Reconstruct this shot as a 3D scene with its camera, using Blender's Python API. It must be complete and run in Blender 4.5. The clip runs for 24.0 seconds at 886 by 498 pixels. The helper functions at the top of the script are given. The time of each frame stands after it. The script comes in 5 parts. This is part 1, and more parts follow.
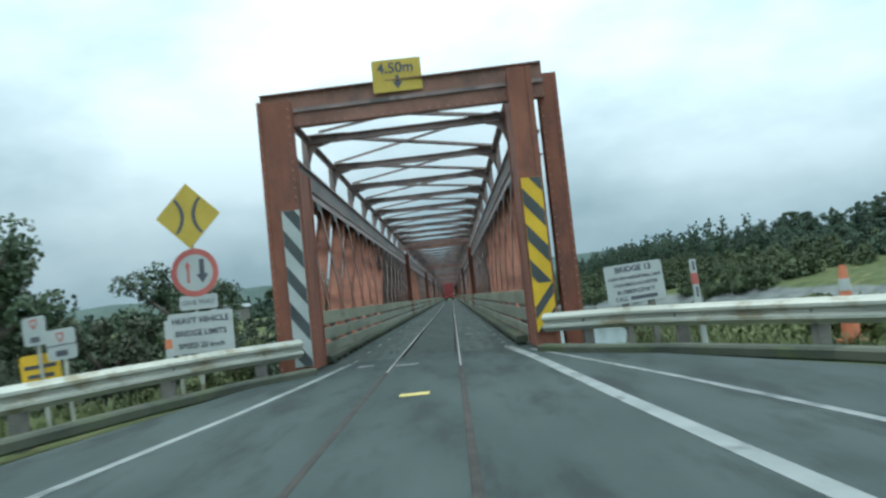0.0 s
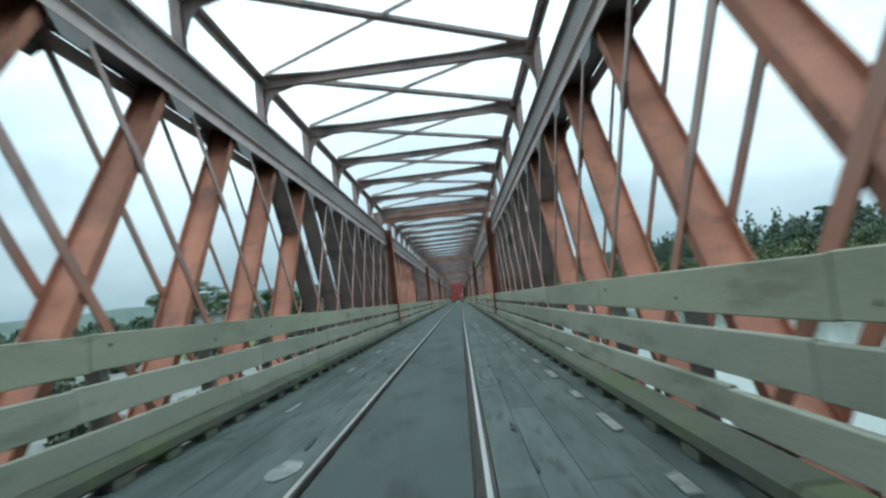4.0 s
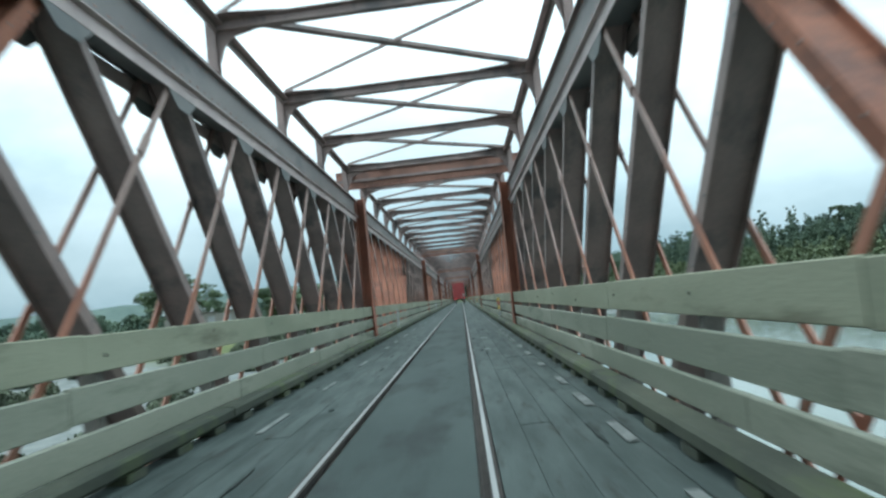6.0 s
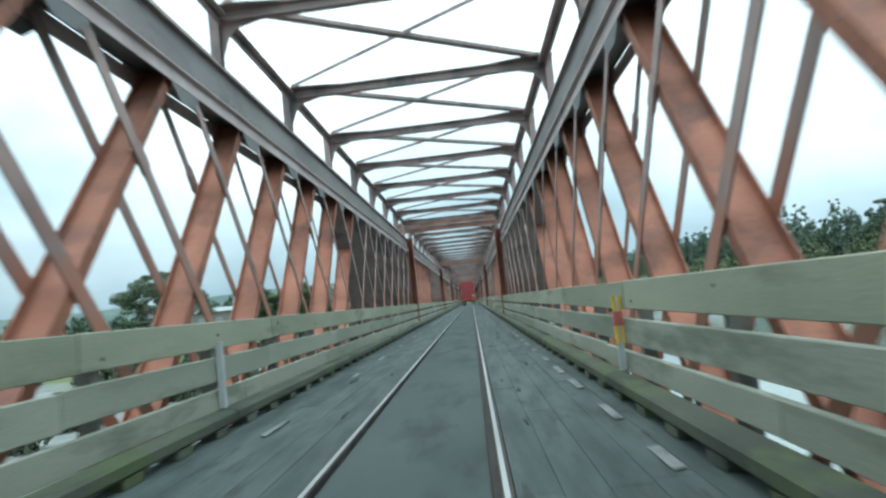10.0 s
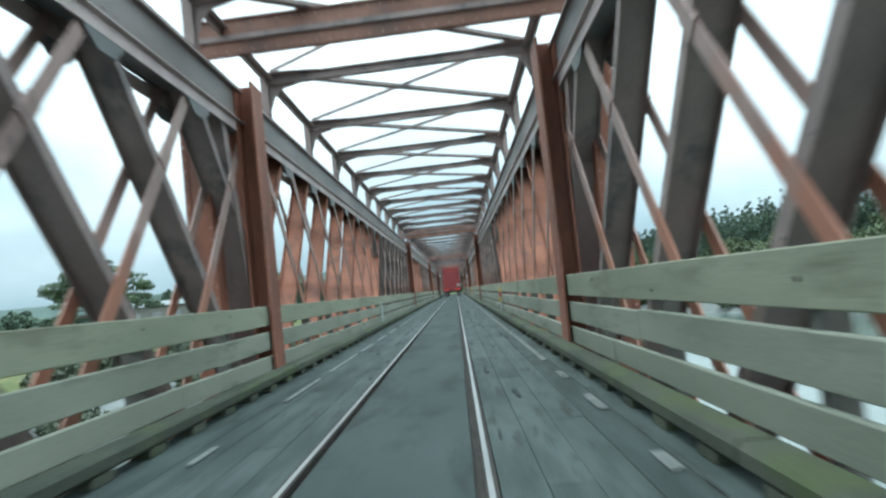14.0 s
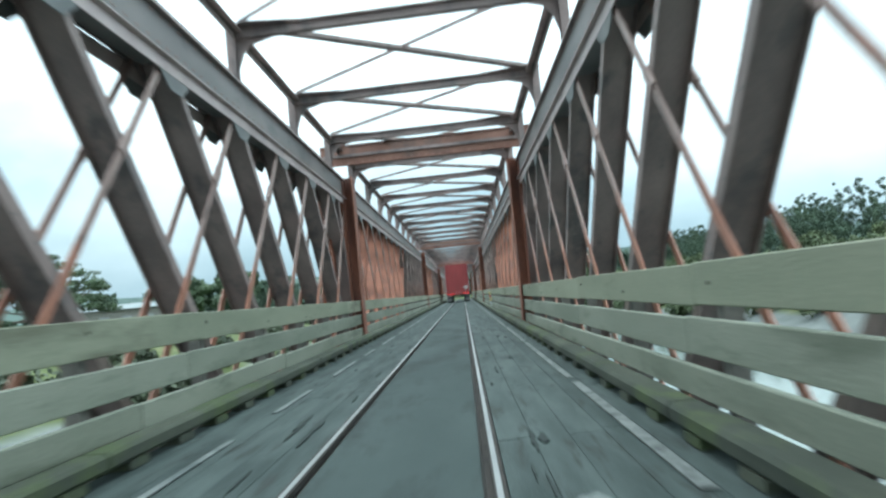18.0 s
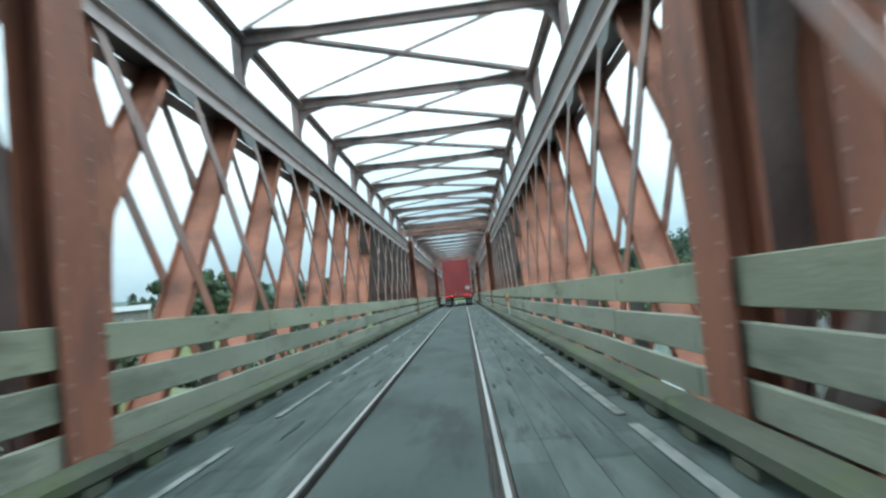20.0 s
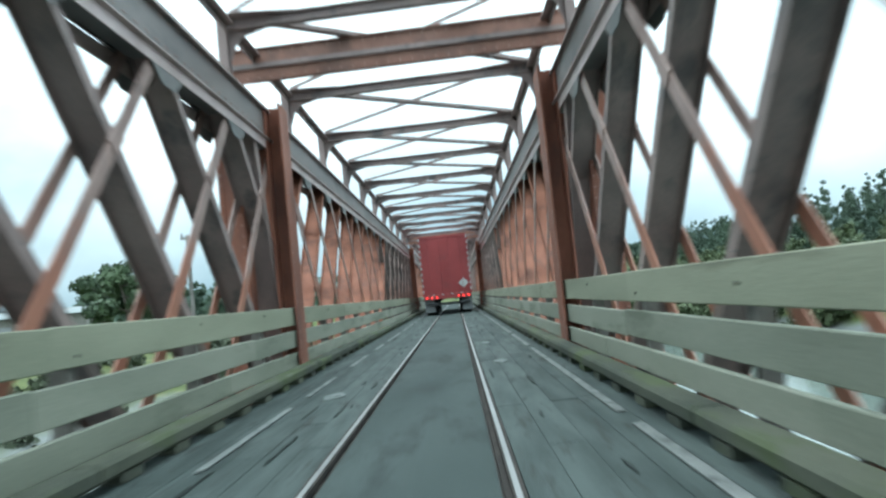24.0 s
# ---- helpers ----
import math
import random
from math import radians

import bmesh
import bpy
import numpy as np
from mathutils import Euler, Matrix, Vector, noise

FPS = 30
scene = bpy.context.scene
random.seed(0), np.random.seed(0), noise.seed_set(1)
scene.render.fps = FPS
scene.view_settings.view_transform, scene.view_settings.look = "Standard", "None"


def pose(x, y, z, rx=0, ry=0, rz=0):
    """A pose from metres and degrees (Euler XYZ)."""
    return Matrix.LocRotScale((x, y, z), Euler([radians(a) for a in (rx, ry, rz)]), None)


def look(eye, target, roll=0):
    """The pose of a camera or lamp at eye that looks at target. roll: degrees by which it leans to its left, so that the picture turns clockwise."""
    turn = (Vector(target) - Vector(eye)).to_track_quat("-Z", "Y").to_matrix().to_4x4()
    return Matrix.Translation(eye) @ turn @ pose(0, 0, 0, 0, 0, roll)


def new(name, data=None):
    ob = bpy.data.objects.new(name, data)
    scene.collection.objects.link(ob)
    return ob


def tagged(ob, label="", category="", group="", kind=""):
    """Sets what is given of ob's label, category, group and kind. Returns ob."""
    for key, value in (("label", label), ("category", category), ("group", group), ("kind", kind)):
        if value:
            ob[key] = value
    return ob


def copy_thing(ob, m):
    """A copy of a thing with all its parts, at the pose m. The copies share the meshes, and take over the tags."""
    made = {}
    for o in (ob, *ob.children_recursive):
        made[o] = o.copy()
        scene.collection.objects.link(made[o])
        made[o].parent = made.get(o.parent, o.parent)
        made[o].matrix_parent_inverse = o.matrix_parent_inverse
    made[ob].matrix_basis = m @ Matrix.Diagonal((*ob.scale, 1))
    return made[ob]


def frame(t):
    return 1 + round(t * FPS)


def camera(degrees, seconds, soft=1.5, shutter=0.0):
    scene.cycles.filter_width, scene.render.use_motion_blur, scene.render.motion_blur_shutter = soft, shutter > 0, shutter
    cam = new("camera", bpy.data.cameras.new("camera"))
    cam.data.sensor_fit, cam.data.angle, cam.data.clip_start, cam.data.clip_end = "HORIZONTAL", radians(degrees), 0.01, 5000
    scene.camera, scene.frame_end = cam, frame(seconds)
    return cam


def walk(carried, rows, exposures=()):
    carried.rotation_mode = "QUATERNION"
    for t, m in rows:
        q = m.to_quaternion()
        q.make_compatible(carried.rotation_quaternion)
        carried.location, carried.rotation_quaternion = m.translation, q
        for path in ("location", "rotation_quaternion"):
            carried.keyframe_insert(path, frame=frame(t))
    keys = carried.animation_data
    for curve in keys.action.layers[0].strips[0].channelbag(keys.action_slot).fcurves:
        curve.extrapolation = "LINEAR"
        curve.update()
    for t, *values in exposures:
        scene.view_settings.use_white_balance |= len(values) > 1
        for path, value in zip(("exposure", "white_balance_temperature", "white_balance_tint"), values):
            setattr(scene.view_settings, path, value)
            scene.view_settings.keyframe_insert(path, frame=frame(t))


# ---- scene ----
# the camera's way over the bridge: t, x, y, z, yaw, tilt up, lean to the right
cam = camera(61.4, 24.0, soft=2.5, shutter=0.5)
ROWS = [
    (0.0, 0.629, -15.92, 1.058, 0.31, 3.64, 6.03),
    (0.5, 0.634, -13.69, 1.036, -0.43, 3.50, 6.17),
    (1.0, 0.639, -11.45, 1.013, -1.06, 3.33, 6.26),
    (1.5, 0.638, -9.11, 1.005, -1.28, 3.24, 6.32),
    (2.0, 0.631, -6.82, 1.004, -1.15, 3.22, 6.36),
    (2.5, 0.625, -4.60, 1.009, -0.79, 3.24, 6.35),
    (4.5, 0.604, 4.81, 0.995, 1.23, 3.97, 6.18),
    (5.0, 0.598, 7.15, 0.997, 1.19, 3.85, 5.95),
    (5.5, 0.593, 9.55, 1.004, 1.18, 3.73, 5.87),
    (6.0, 0.581, 11.99, 1.011, 1.07, 3.86, 5.83),
    (6.5, 0.579, 14.50, 1.008, 1.02, 3.71, 5.75),
    (7.0, 0.577, 16.96, 1.004, 0.87, 3.53, 5.69),
    (7.5, 0.582, 19.45, 1.001, 0.77, 3.38, 5.66),
    (8.0, 0.581, 21.97, 0.998, 0.81, 3.16, 5.61),
    (8.5, 0.582, 24.67, 0.994, 0.89, 3.07, 5.58),
    (9.0, 0.586, 27.47, 0.990, 1.16, 3.35, 5.63),
    (9.5, 0.579, 30.48, 0.984, 1.51, 3.75, 5.62),
    (10.0, 0.571, 33.36, 0.992, 1.81, 4.03, 5.71),
    (10.5, 0.573, 36.01, 0.993, 2.14, 4.04, 5.92),
    (12.5, 0.591, 48.84, 0.986, 0.85, 3.84, 5.77),
    (13.0, 0.592, 51.85, 0.986, 0.63, 3.18, 5.84),
    (13.5, 0.598, 55.02, 0.990, 0.63, 3.10, 5.93),
    (14.0, 0.582, 58.17, 0.990, 0.70, 3.14, 6.02),
    (14.5, 0.586, 61.42, 0.986, 0.86, 3.18, 6.09),
    (15.0, 0.583, 64.66, 0.982, 1.28, 3.46, 6.12),
    (15.5, 0.578, 68.08, 0.978, 1.62, 3.67, 6.13),
    (16.0, 0.578, 71.53, 0.978, 1.65, 3.74, 6.05),
    (16.5, 0.577, 75.10, 0.971, 1.67, 3.78, 5.91),
    (17.0, 0.569, 78.43, 0.966, 1.48, 3.73, 5.81),
    (17.5, 0.569, 81.73, 0.969, 1.48, 3.68, 5.65),
    (18.0, 0.565, 85.04, 0.968, 1.22, 3.49, 5.47),
    (18.5, 0.562, 88.45, 0.967, 1.32, 3.18, 5.38),
    (20.5, 0.523, 102.36, 0.970, 1.34, 3.91, 5.96),
    (21.0, 0.511, 105.75, 0.973, 1.76, 4.22, 5.83),
    (21.5, 0.510, 109.23, 0.975, 2.13, 4.42, 5.66),
    (22.0, 0.511, 112.69, 0.977, 2.12, 4.19, 5.61),
    (22.5, 0.495, 116.39, 0.976, 1.56, 3.87, 5.54),
    (23.0, 0.479, 120.02, 0.976, 1.18, 3.91, 5.51),
    (23.5, 0.463, 123.78, 0.975, 0.98, 3.78, 5.56),
    (24.0, 0.446, 127.54, 0.975, 0.64, 3.56, 5.78),
]
walk(cam, [(t, pose(x, y, z, 90 + tilt, 0, yaw) @ pose(0, 0, 0, 0, 0, -lean)) for t, x, y, z, yaw, tilt, lean in ROWS], exposures=[(0.0, -0.01, 6300.0, 8.0), (1.2, -0.11, 6300.0, 8.0), (2.5, 0.13, 6300.0, 8.0), (5.0, 0.33, 6300.0, 8.0), (8.0, 0.49, 6300.0, 8.0), (14.0, 0.59, 6300.0, 8.0), (18.0, 0.65, 6300.0, 8.0), (22.0, 0.73, 6300.0, 8.0), (24.0, 0.68, 6300.0, 8.0)])

# ---------------------------------------------------------------- sky and light
world = bpy.data.worlds.new("overcast_sky")
scene.world = world
world.use_nodes = True
wt = world.node_tree
wt.nodes.clear()
w_out = wt.nodes.new("ShaderNodeOutputWorld")
w_bg = wt.nodes.new("ShaderNodeBackground")
w_sky = wt.nodes.new("ShaderNodeTexSky")
w_sky.sky_type, w_sky.sun_disc = "NISHITA", False
w_sky.sun_elevation, w_sky.sun_rotation = radians(73), radians(-30)
w_sky.air_density, w_sky.dust_density, w_sky.ozone_density = 1.0, 6.0, 1.0
w_tc = wt.nodes.new("ShaderNodeTexCoord")
w_sep = wt.nodes.new("ShaderNodeSeparateXYZ")
wt.links.new(w_tc.outputs["Generated"], w_sep.inputs[0])
w_map = wt.nodes.new("ShaderNodeMapping")
w_map.inputs["Scale"].default_value = (1.0, 1.0, 2.0)
wt.links.new(w_tc.outputs["Generated"], w_map.inputs["Vector"])
w_noise = wt.nodes.new("ShaderNodeTexNoise")
w_noise.inputs["Scale"].default_value, w_noise.inputs["Detail"].default_value = 2.1, 6.0
w_noise.inputs["Roughness"].default_value = 0.52
wt.links.new(w_map.outputs[0], w_noise.inputs["Vector"])
w_cloud = wt.nodes.new("ShaderNodeValToRGB")
w_cloud.color_ramp.elements[0].position, w_cloud.color_ramp.elements[0].color = 0.34, (0.47, 0.585, 0.63, 1)
w_cloud.color_ramp.elements[1].position, w_cloud.color_ramp.elements[1].color = 0.60, (0.95, 1.0, 1.01, 1)
wt.links.new(w_noise.outputs["Fac"], w_cloud.inputs["Fac"])
# an overcast sky grows brighter from the horizon to the zenith
w_up = wt.nodes.new("ShaderNodeValToRGB")
els = w_up.color_ramp.elements
els[0].position, els[0].color = 0.0, (0.46, 0.62, 0.69, 1)
els[1].position, els[1].color = 1.0, (3.9, 4.3, 4.4, 1)
e = els.new(0.10)
e.color = (0.66, 0.82, 0.88, 1)
e = els.new(0.32)
e.color = (1.35, 1.55, 1.60, 1)
wt.links.new(w_sep.outputs["Z"], w_up.inputs["Fac"])
w_mul = wt.nodes.new("ShaderNodeMix")
w_mul.data_type, w_mul.blend_type = "RGBA", "MULTIPLY"
w_mul.inputs["Factor"].default_value = 1.0
wt.links.new(w_cloud.outputs["Color"], w_mul.inputs["A"])
wt.links.new(w_up.outputs["Color"], w_mul.inputs["B"])
w_dim = wt.nodes.new("ShaderNodeMix")
w_dim.data_type, w_dim.blend_type = "RGBA", "MULTIPLY"
w_dim.inputs["Factor"].default_value = 1.0
w_dim.inputs["B"].default_value = (0.1, 0.1, 0.1, 1)
wt.links.new(w_sky.outputs["Color"], w_dim.inputs["A"])
w_mix = wt.nodes.new("ShaderNodeMix")
w_mix.data_type, w_mix.blend_type = "RGBA", "MIX"
w_mix.inputs["Factor"].default_value = 0.88
wt.links.new(w_dim.outputs["Result"], w_mix.inputs["A"])
# the sky is dimmer towards -x and brighter towards +x
w_side = wt.nodes.new("ShaderNodeMapRange")
w_side.inputs["From Min"].default_value, w_side.inputs["From Max"].default_value = -0.8, 0.8
w_side.inputs["To Min"].default_value, w_side.inputs["To Max"].default_value = 0.86, 1.10
wt.links.new(w_sep.outputs["X"], w_side.inputs["Value"])
w_tilt = wt.nodes.new("ShaderNodeVectorMath")
w_tilt.operation = "SCALE"
wt.links.new(w_mul.outputs["Result"], w_tilt.inputs[0])
wt.links.new(w_side.outputs["Result"], w_tilt.inputs["Scale"])
wt.links.new(w_tilt.outputs[0], w_mix.inputs["B"])
wt.links.new(w_mix.outputs["Result"], w_bg.inputs["Color"])
w_bg.inputs["Strength"].default_value = 1.0
wt.links.new(w_bg.outputs[0], w_out.inputs["Surface"])

sun = new("sun", bpy.data.lights.new("sun", "SUN"))
sun.data.energy, sun.data.angle, sun.data.color = 0.7, radians(30), (1.0, 0.98, 0.95)
sun.matrix_world = look((-14, 64, 88), (0, 40, 0))


# ---------------------------------------------------------------- materials
def paint(name, dark, light, rough=0.7, scale=3.0, fine=40.0, bump=0.15, metal=0.0, stain=None, stain_scale=1.2, stain_at=0.58, spread=0.12, stretch=(1, 1, 1), jitter=0.0, spec=0.5):
    """A worn surface: two scales of variation in world space, stains with an edge of their own, fine relief."""
    m = bpy.data.materials.new(name)
    m.use_nodes = True
    nt = m.node_tree
    b = nt.nodes["Principled BSDF"]
    geo = nt.nodes.new("ShaderNodeNewGeometry")
    mp = nt.nodes.new("ShaderNodeMapping")
    mp.inputs["Scale"].default_value = stretch
    nt.links.new(geo.outputs["Position"], mp.inputs["Vector"])
    big = nt.nodes.new("ShaderNodeTexNoise")
    big.inputs["Scale"].default_value, big.inputs["Detail"].default_value = scale, 5.0
    nt.links.new(mp.outputs[0], big.inputs["Vector"])
    small = nt.nodes.new("ShaderNodeTexNoise")
    small.inputs["Scale"].default_value, small.inputs["Detail"].default_value = fine, 4.0
    nt.links.new(mp.outputs[0], small.inputs["Vector"])
    ramp = nt.nodes.new("ShaderNodeValToRGB")
    ramp.color_ramp.elements[0].position, ramp.color_ramp.elements[0].color = 0.3, (*dark, 1)
    ramp.color_ramp.elements[1].position, ramp.color_ramp.elements[1].color = 0.7, (*light, 1)
    add = nt.nodes.new("ShaderNodeMath")
    add.operation = "MULTIPLY_ADD"
    add.inputs[1].default_value, add.inputs[2].default_value = 0.35, -0.17
    nt.links.new(small.outputs["Fac"], add.inputs[0])
    add2 = nt.nodes.new("ShaderNodeMath")
    nt.links.new(big.outputs["Fac"], add2.inputs[0])
    nt.links.new(add.outputs[0], add2.inputs[1])
    last = add2.outputs[0]
    if jitter:
        info = nt.nodes.new("ShaderNodeObjectInfo")
        j = nt.nodes.new("ShaderNodeMath")
        j.operation = "MULTIPLY_ADD"
        j.inputs[1].default_value, j.inputs[2].default_value = jitter, -jitter / 2
        nt.links.new(info.outputs["Random"], j.inputs[0])
        add3 = nt.nodes.new("ShaderNodeMath")
        nt.links.new(last, add3.inputs[0])
        nt.links.new(j.outputs[0], add3.inputs[1])
        last = add3.outputs[0]
    nt.links.new(last, ramp.inputs["Fac"])
    colour = ramp.outputs["Color"]
    if stain:
        st = nt.nodes.new("ShaderNodeTexNoise")
        st.inputs["Scale"].default_value, st.inputs["Detail"].default_value, st.inputs["Roughness"].default_value = stain_scale, 8.0, 0.65
        nt.links.new(mp.outputs[0], st.inputs["Vector"])
        edge = nt.nodes.new("ShaderNodeMapRange")
        edge.inputs["From Min"].default_value, edge.inputs["From Max"].default_value = stain_at, stain_at + spread
        nt.links.new(st.outputs["Fac"], edge.inputs["Value"])
        mix = nt.nodes.new("ShaderNodeMix")
        mix.data_type = "RGBA"
        mix.inputs["B"].default_value = (*stain, 1)
        nt.links.new(edge.outputs["Result"], mix.inputs["Factor"])
        nt.links.new(colour, mix.inputs["A"])
        colour = mix.outputs["Result"]
    nt.links.new(colour, b.inputs["Base Color"])
    b.inputs["Metallic"].default_value = metal
    b.inputs["Specular IOR Level"].default_value = spec
    rr = nt.nodes.new("ShaderNodeMapRange")
    rr.inputs["To Min"].default_value, rr.inputs["To Max"].default_value = max(rough - 0.12, 0.03), min(rough + 0.12, 1)
    nt.links.new(small.outputs["Fac"], rr.inputs["Value"])
    nt.links.new(rr.outputs["Result"], b.inputs["Roughness"])
    if bump:
        bm_ = nt.nodes.new("ShaderNodeBump")
        bm_.inputs["Strength"].default_value, bm_.inputs["Distance"].default_value = bump, 0.01
        nt.links.new(small.outputs["Fac"], bm_.inputs["Height"])
        nt.links.new(bm_.outputs["Normal"], b.inputs["Normal"])
    return m


def glow(name, colour, strength):
    m = bpy.data.materials.new(name)
    m.use_nodes = True
    b = m.node_tree.nodes["Principled BSDF"]
    b.inputs["Base Color"].default_value = (*colour, 1)
    b.inputs["Emission Color"].default_value = (*colour, 1)
    b.inputs["Emission Strength"].default_value = strength
    return m


IRON = paint("red_oxide_iron", (0.18, 0.073, 0.047), (0.305, 0.124, 0.078), 0.7, 1.6, 30, 0.2, stain=(0.125, 0.060, 0.046), stain_scale=2.0, stain_at=0.50, spread=0.18, spec=0.25)
IRON_DARK = paint("dark_red_brown_iron", (0.17, 0.066, 0.043), (0.275, 0.106, 0.067), 0.65, 1.8, 30, 0.2, stain=(0.12, 0.056, 0.044), stain_scale=1.7, stain_at=0.48, spread=0.2, stretch=(1, 1, 0.45), spec=0.3)
IRON_BEAM = paint("faded_red_brown_iron", (0.17, 0.088, 0.068), (0.285, 0.15, 0.115), 0.65, 1.4, 30, 0.2, stain=(0.125, 0.085, 0.075), stain_scale=1.3, stain_at=0.5, spread=0.2, spec=0.25)
# Darker, greyer iron: shade, backlight and glare are put into its colour
IRON_SHADED = paint("shaded_iron", (0.165, 0.127, 0.119), (0.268, 0.202, 0.187), 0.65, 2.0, 30, 0.2, stain=(0.105, 0.092, 0.09), stain_scale=1.6, stain_at=0.52, stretch=(1, 1, 0.5))
# Dark slate: shade under the chord and grey glare are put into the colour
SLATE_SHADE = paint("slate_shade_iron", (0.088, 0.098, 0.10), (0.15, 0.144, 0.14), 0.6, 1.2, 30, 0.2, stain=(0.16, 0.115, 0.10), stain_scale=0.9, stain_at=0.58)
TIE = paint("worn_tie_iron", (0.20, 0.13, 0.115), (0.31, 0.215, 0.19), 0.5, 2.0, 30, 0.15, stain=(0.11, 0.07, 0.06), stain_scale=1.5, stain_at=0.58)
WEB = paint("greyish_chord_web", (0.10, 0.092, 0.09), (0.185, 0.16, 0.153), 0.55, 1.0, 30, 0.2, stain=(0.085, 0.08, 0.08), stain_scale=1.3, stain_at=0.55, stretch=(1, 0.5, 1.5))
CHORD_TOP = paint("pale_chord_iron", (0.32, 0.25, 0.24), (0.46, 0.37, 0.355), 0.5, 2.0, 30, 0.2)
RIVET = paint("rivet_iron", (0.24, 0.14, 0.11), (0.36, 0.22, 0.18), 0.5, 6, 60, 0.1)
BOARD_TOP = paint("weathered_olive_board", (0.185, 0.20, 0.145), (0.27, 0.282, 0.208), 0.75, 0.9, 25, 0.2, spec=0.3, stain=(0.135, 0.135, 0.095), stain_scale=1.1, stain_at=0.56, stretch=(1, 0.35, 2), jitter=0.2)
BOARD = paint("green_grey_board", (0.165, 0.182, 0.142), (0.245, 0.258, 0.208), 0.75, 0.9, 25, 0.2, spec=0.3, stain=(0.125, 0.14, 0.105), stain_scale=1.3, stain_at=0.53, stretch=(1, 0.35, 2), jitter=0.25)
TIMBER = paint("grey_deck_timber", (0.024, 0.036, 0.034), (0.060, 0.079, 0.075), 0.80, 1.3, 30, 0.35, stain=(0.024, 0.030, 0.028), stain_scale=2.2, stain_at=0.54, stretch=(4, 0.5, 1), jitter=0.2, spec=0.22)
KERB = paint("mossy_kerb_timber", (0.040, 0.048, 0.038), (0.085, 0.094, 0.07), 0.9, 1.4, 25, 0.35, spec=0.25, stain=(0.065, 0.085, 0.042), stain_scale=1.8, stain_at=0.5, stretch=(1, 0.5, 1), jitter=0.3)
UNDER = paint("dark_under_timber", (0.03, 0.03, 0.028), (0.06, 0.058, 0.052), 0.85, 2.0, 20, 0.2)
ASPHALT = paint("grey_asphalt", (0.029, 0.042, 0.040), (0.046, 0.062, 0.059), 0.88, 0.8, 90, 0.4, stain=(0.023, 0.031, 0.030), stain_scale=1.1, stain_at=0.50, stretch=(1.6, 0.4, 1), spec=0.2)
# Low metallic: the sky mirrored in the rail is put into this pale colour
RAIL_HEAD = paint("worn_rail_steel", (0.15, 0.16, 0.16), (0.29, 0.30, 0.295), 0.36, 2, 60, 0.05, metal=0.25, stretch=(3, 0.3, 1))
RAIL_RUST = paint("rusty_rail_steel", (0.024, 0.023, 0.022), (0.05, 0.045, 0.04), 0.85, 4, 50, 0.3, spec=0.2)
LINE = paint("worn_white_line", (0.14, 0.16, 0.155), (0.22, 0.24, 0.235), 0.8, 2, 50, 0.15, stain=(0.08, 0.092, 0.09), stain_scale=2.3, stain_at=0.55, spread=0.10, spec=0.25)
LINE_WORN = paint("worn_deck_line", (0.11, 0.125, 0.12), (0.19, 0.205, 0.20), 0.8, 3, 40, 0.15, stain=(0.055, 0.065, 0.063), stain_scale=6, stain_at=0.48, spread=0.14, spec=0.25)
LINE_FAINT = paint("faded_white_line", (0.10, 0.115, 0.112), (0.17, 0.185, 0.18), 0.7, 2, 50, 0.15, stain=(0.05, 0.066, 0.066), stain_scale=3.5, stain_at=0.48, spread=0.15)
LINE_YELLOW = paint("worn_yellow_line", (0.36, 0.29, 0.08), (0.46, 0.38, 0.12), 0.7, 3, 50, 0.15)
GALV = paint("galvanised_steel", (0.32, 0.335, 0.29), (0.45, 0.46, 0.40), 0.6, 1.2, 20, 0.05, metal=0.15, stain=(0.22, 0.20, 0.13), stain_scale=1.6, stain_at=0.52, stretch=(1, 1, 2))
POST_WOOD = paint("grey_post_timber", (0.10, 0.10, 0.09), (0.2, 0.19, 0.17), 0.85, 3, 30, 0.3)
WHITE = paint("white_sign_paint", (0.33, 0.365, 0.36), (0.43, 0.46, 0.45), 0.55, 1.5, 20, 0.03)
YELLOW = paint("yellow_sign_paint", (0.54, 0.33, 0.012), (0.68, 0.43, 0.02), 0.5, 2, 20, 0.03)
YELLOW_DULL = paint("faded_yellow_sign_paint", (0.40, 0.285, 0.035), (0.52, 0.375, 0.06), 0.6, 2, 20, 0.03)
ORANGE_Y = paint("amber_sign_paint", (0.62, 0.37, 0.02), (0.75, 0.46, 0.03), 0.5, 2, 20, 0.03)
BLACK = paint("black_sign_paint", (0.035, 0.045, 0.047), (0.06, 0.07, 0.072), 0.55, 2, 20, 0.03)
INK = paint("dark_lettering", (0.05, 0.055, 0.07), (0.09, 0.095, 0.11), 0.6, 5, 40, 0.0)
RED = paint("red_sign_paint", (0.36, 0.085, 0.075), (0.46, 0.125, 0.105), 0.5, 2, 20, 0.03)
TRUCK_RED = paint("dark_red_trailer_paint", (0.21, 0.028, 0.030), (0.30, 0.045, 0.045), 0.5, 0.6, 15, 0.03, stain=(0.15, 0.04, 0.04), stain_scale=0.9, stain_at=0.55, spread=0.3)
TRUCK_GREY = paint("grey_chassis_steel", (0.14, 0.15, 0.155), (0.24, 0.25, 0.255), 0.6, 2, 20, 0.05)
RUBBER = paint("dusty_black_rubber", (0.02, 0.021, 0.022), (0.045, 0.046, 0.047), 0.85, 4, 40, 0.2)
TAIL = glow("lit_red_tail_lamp", (1.0, 0.04, 0.03), 1.6)
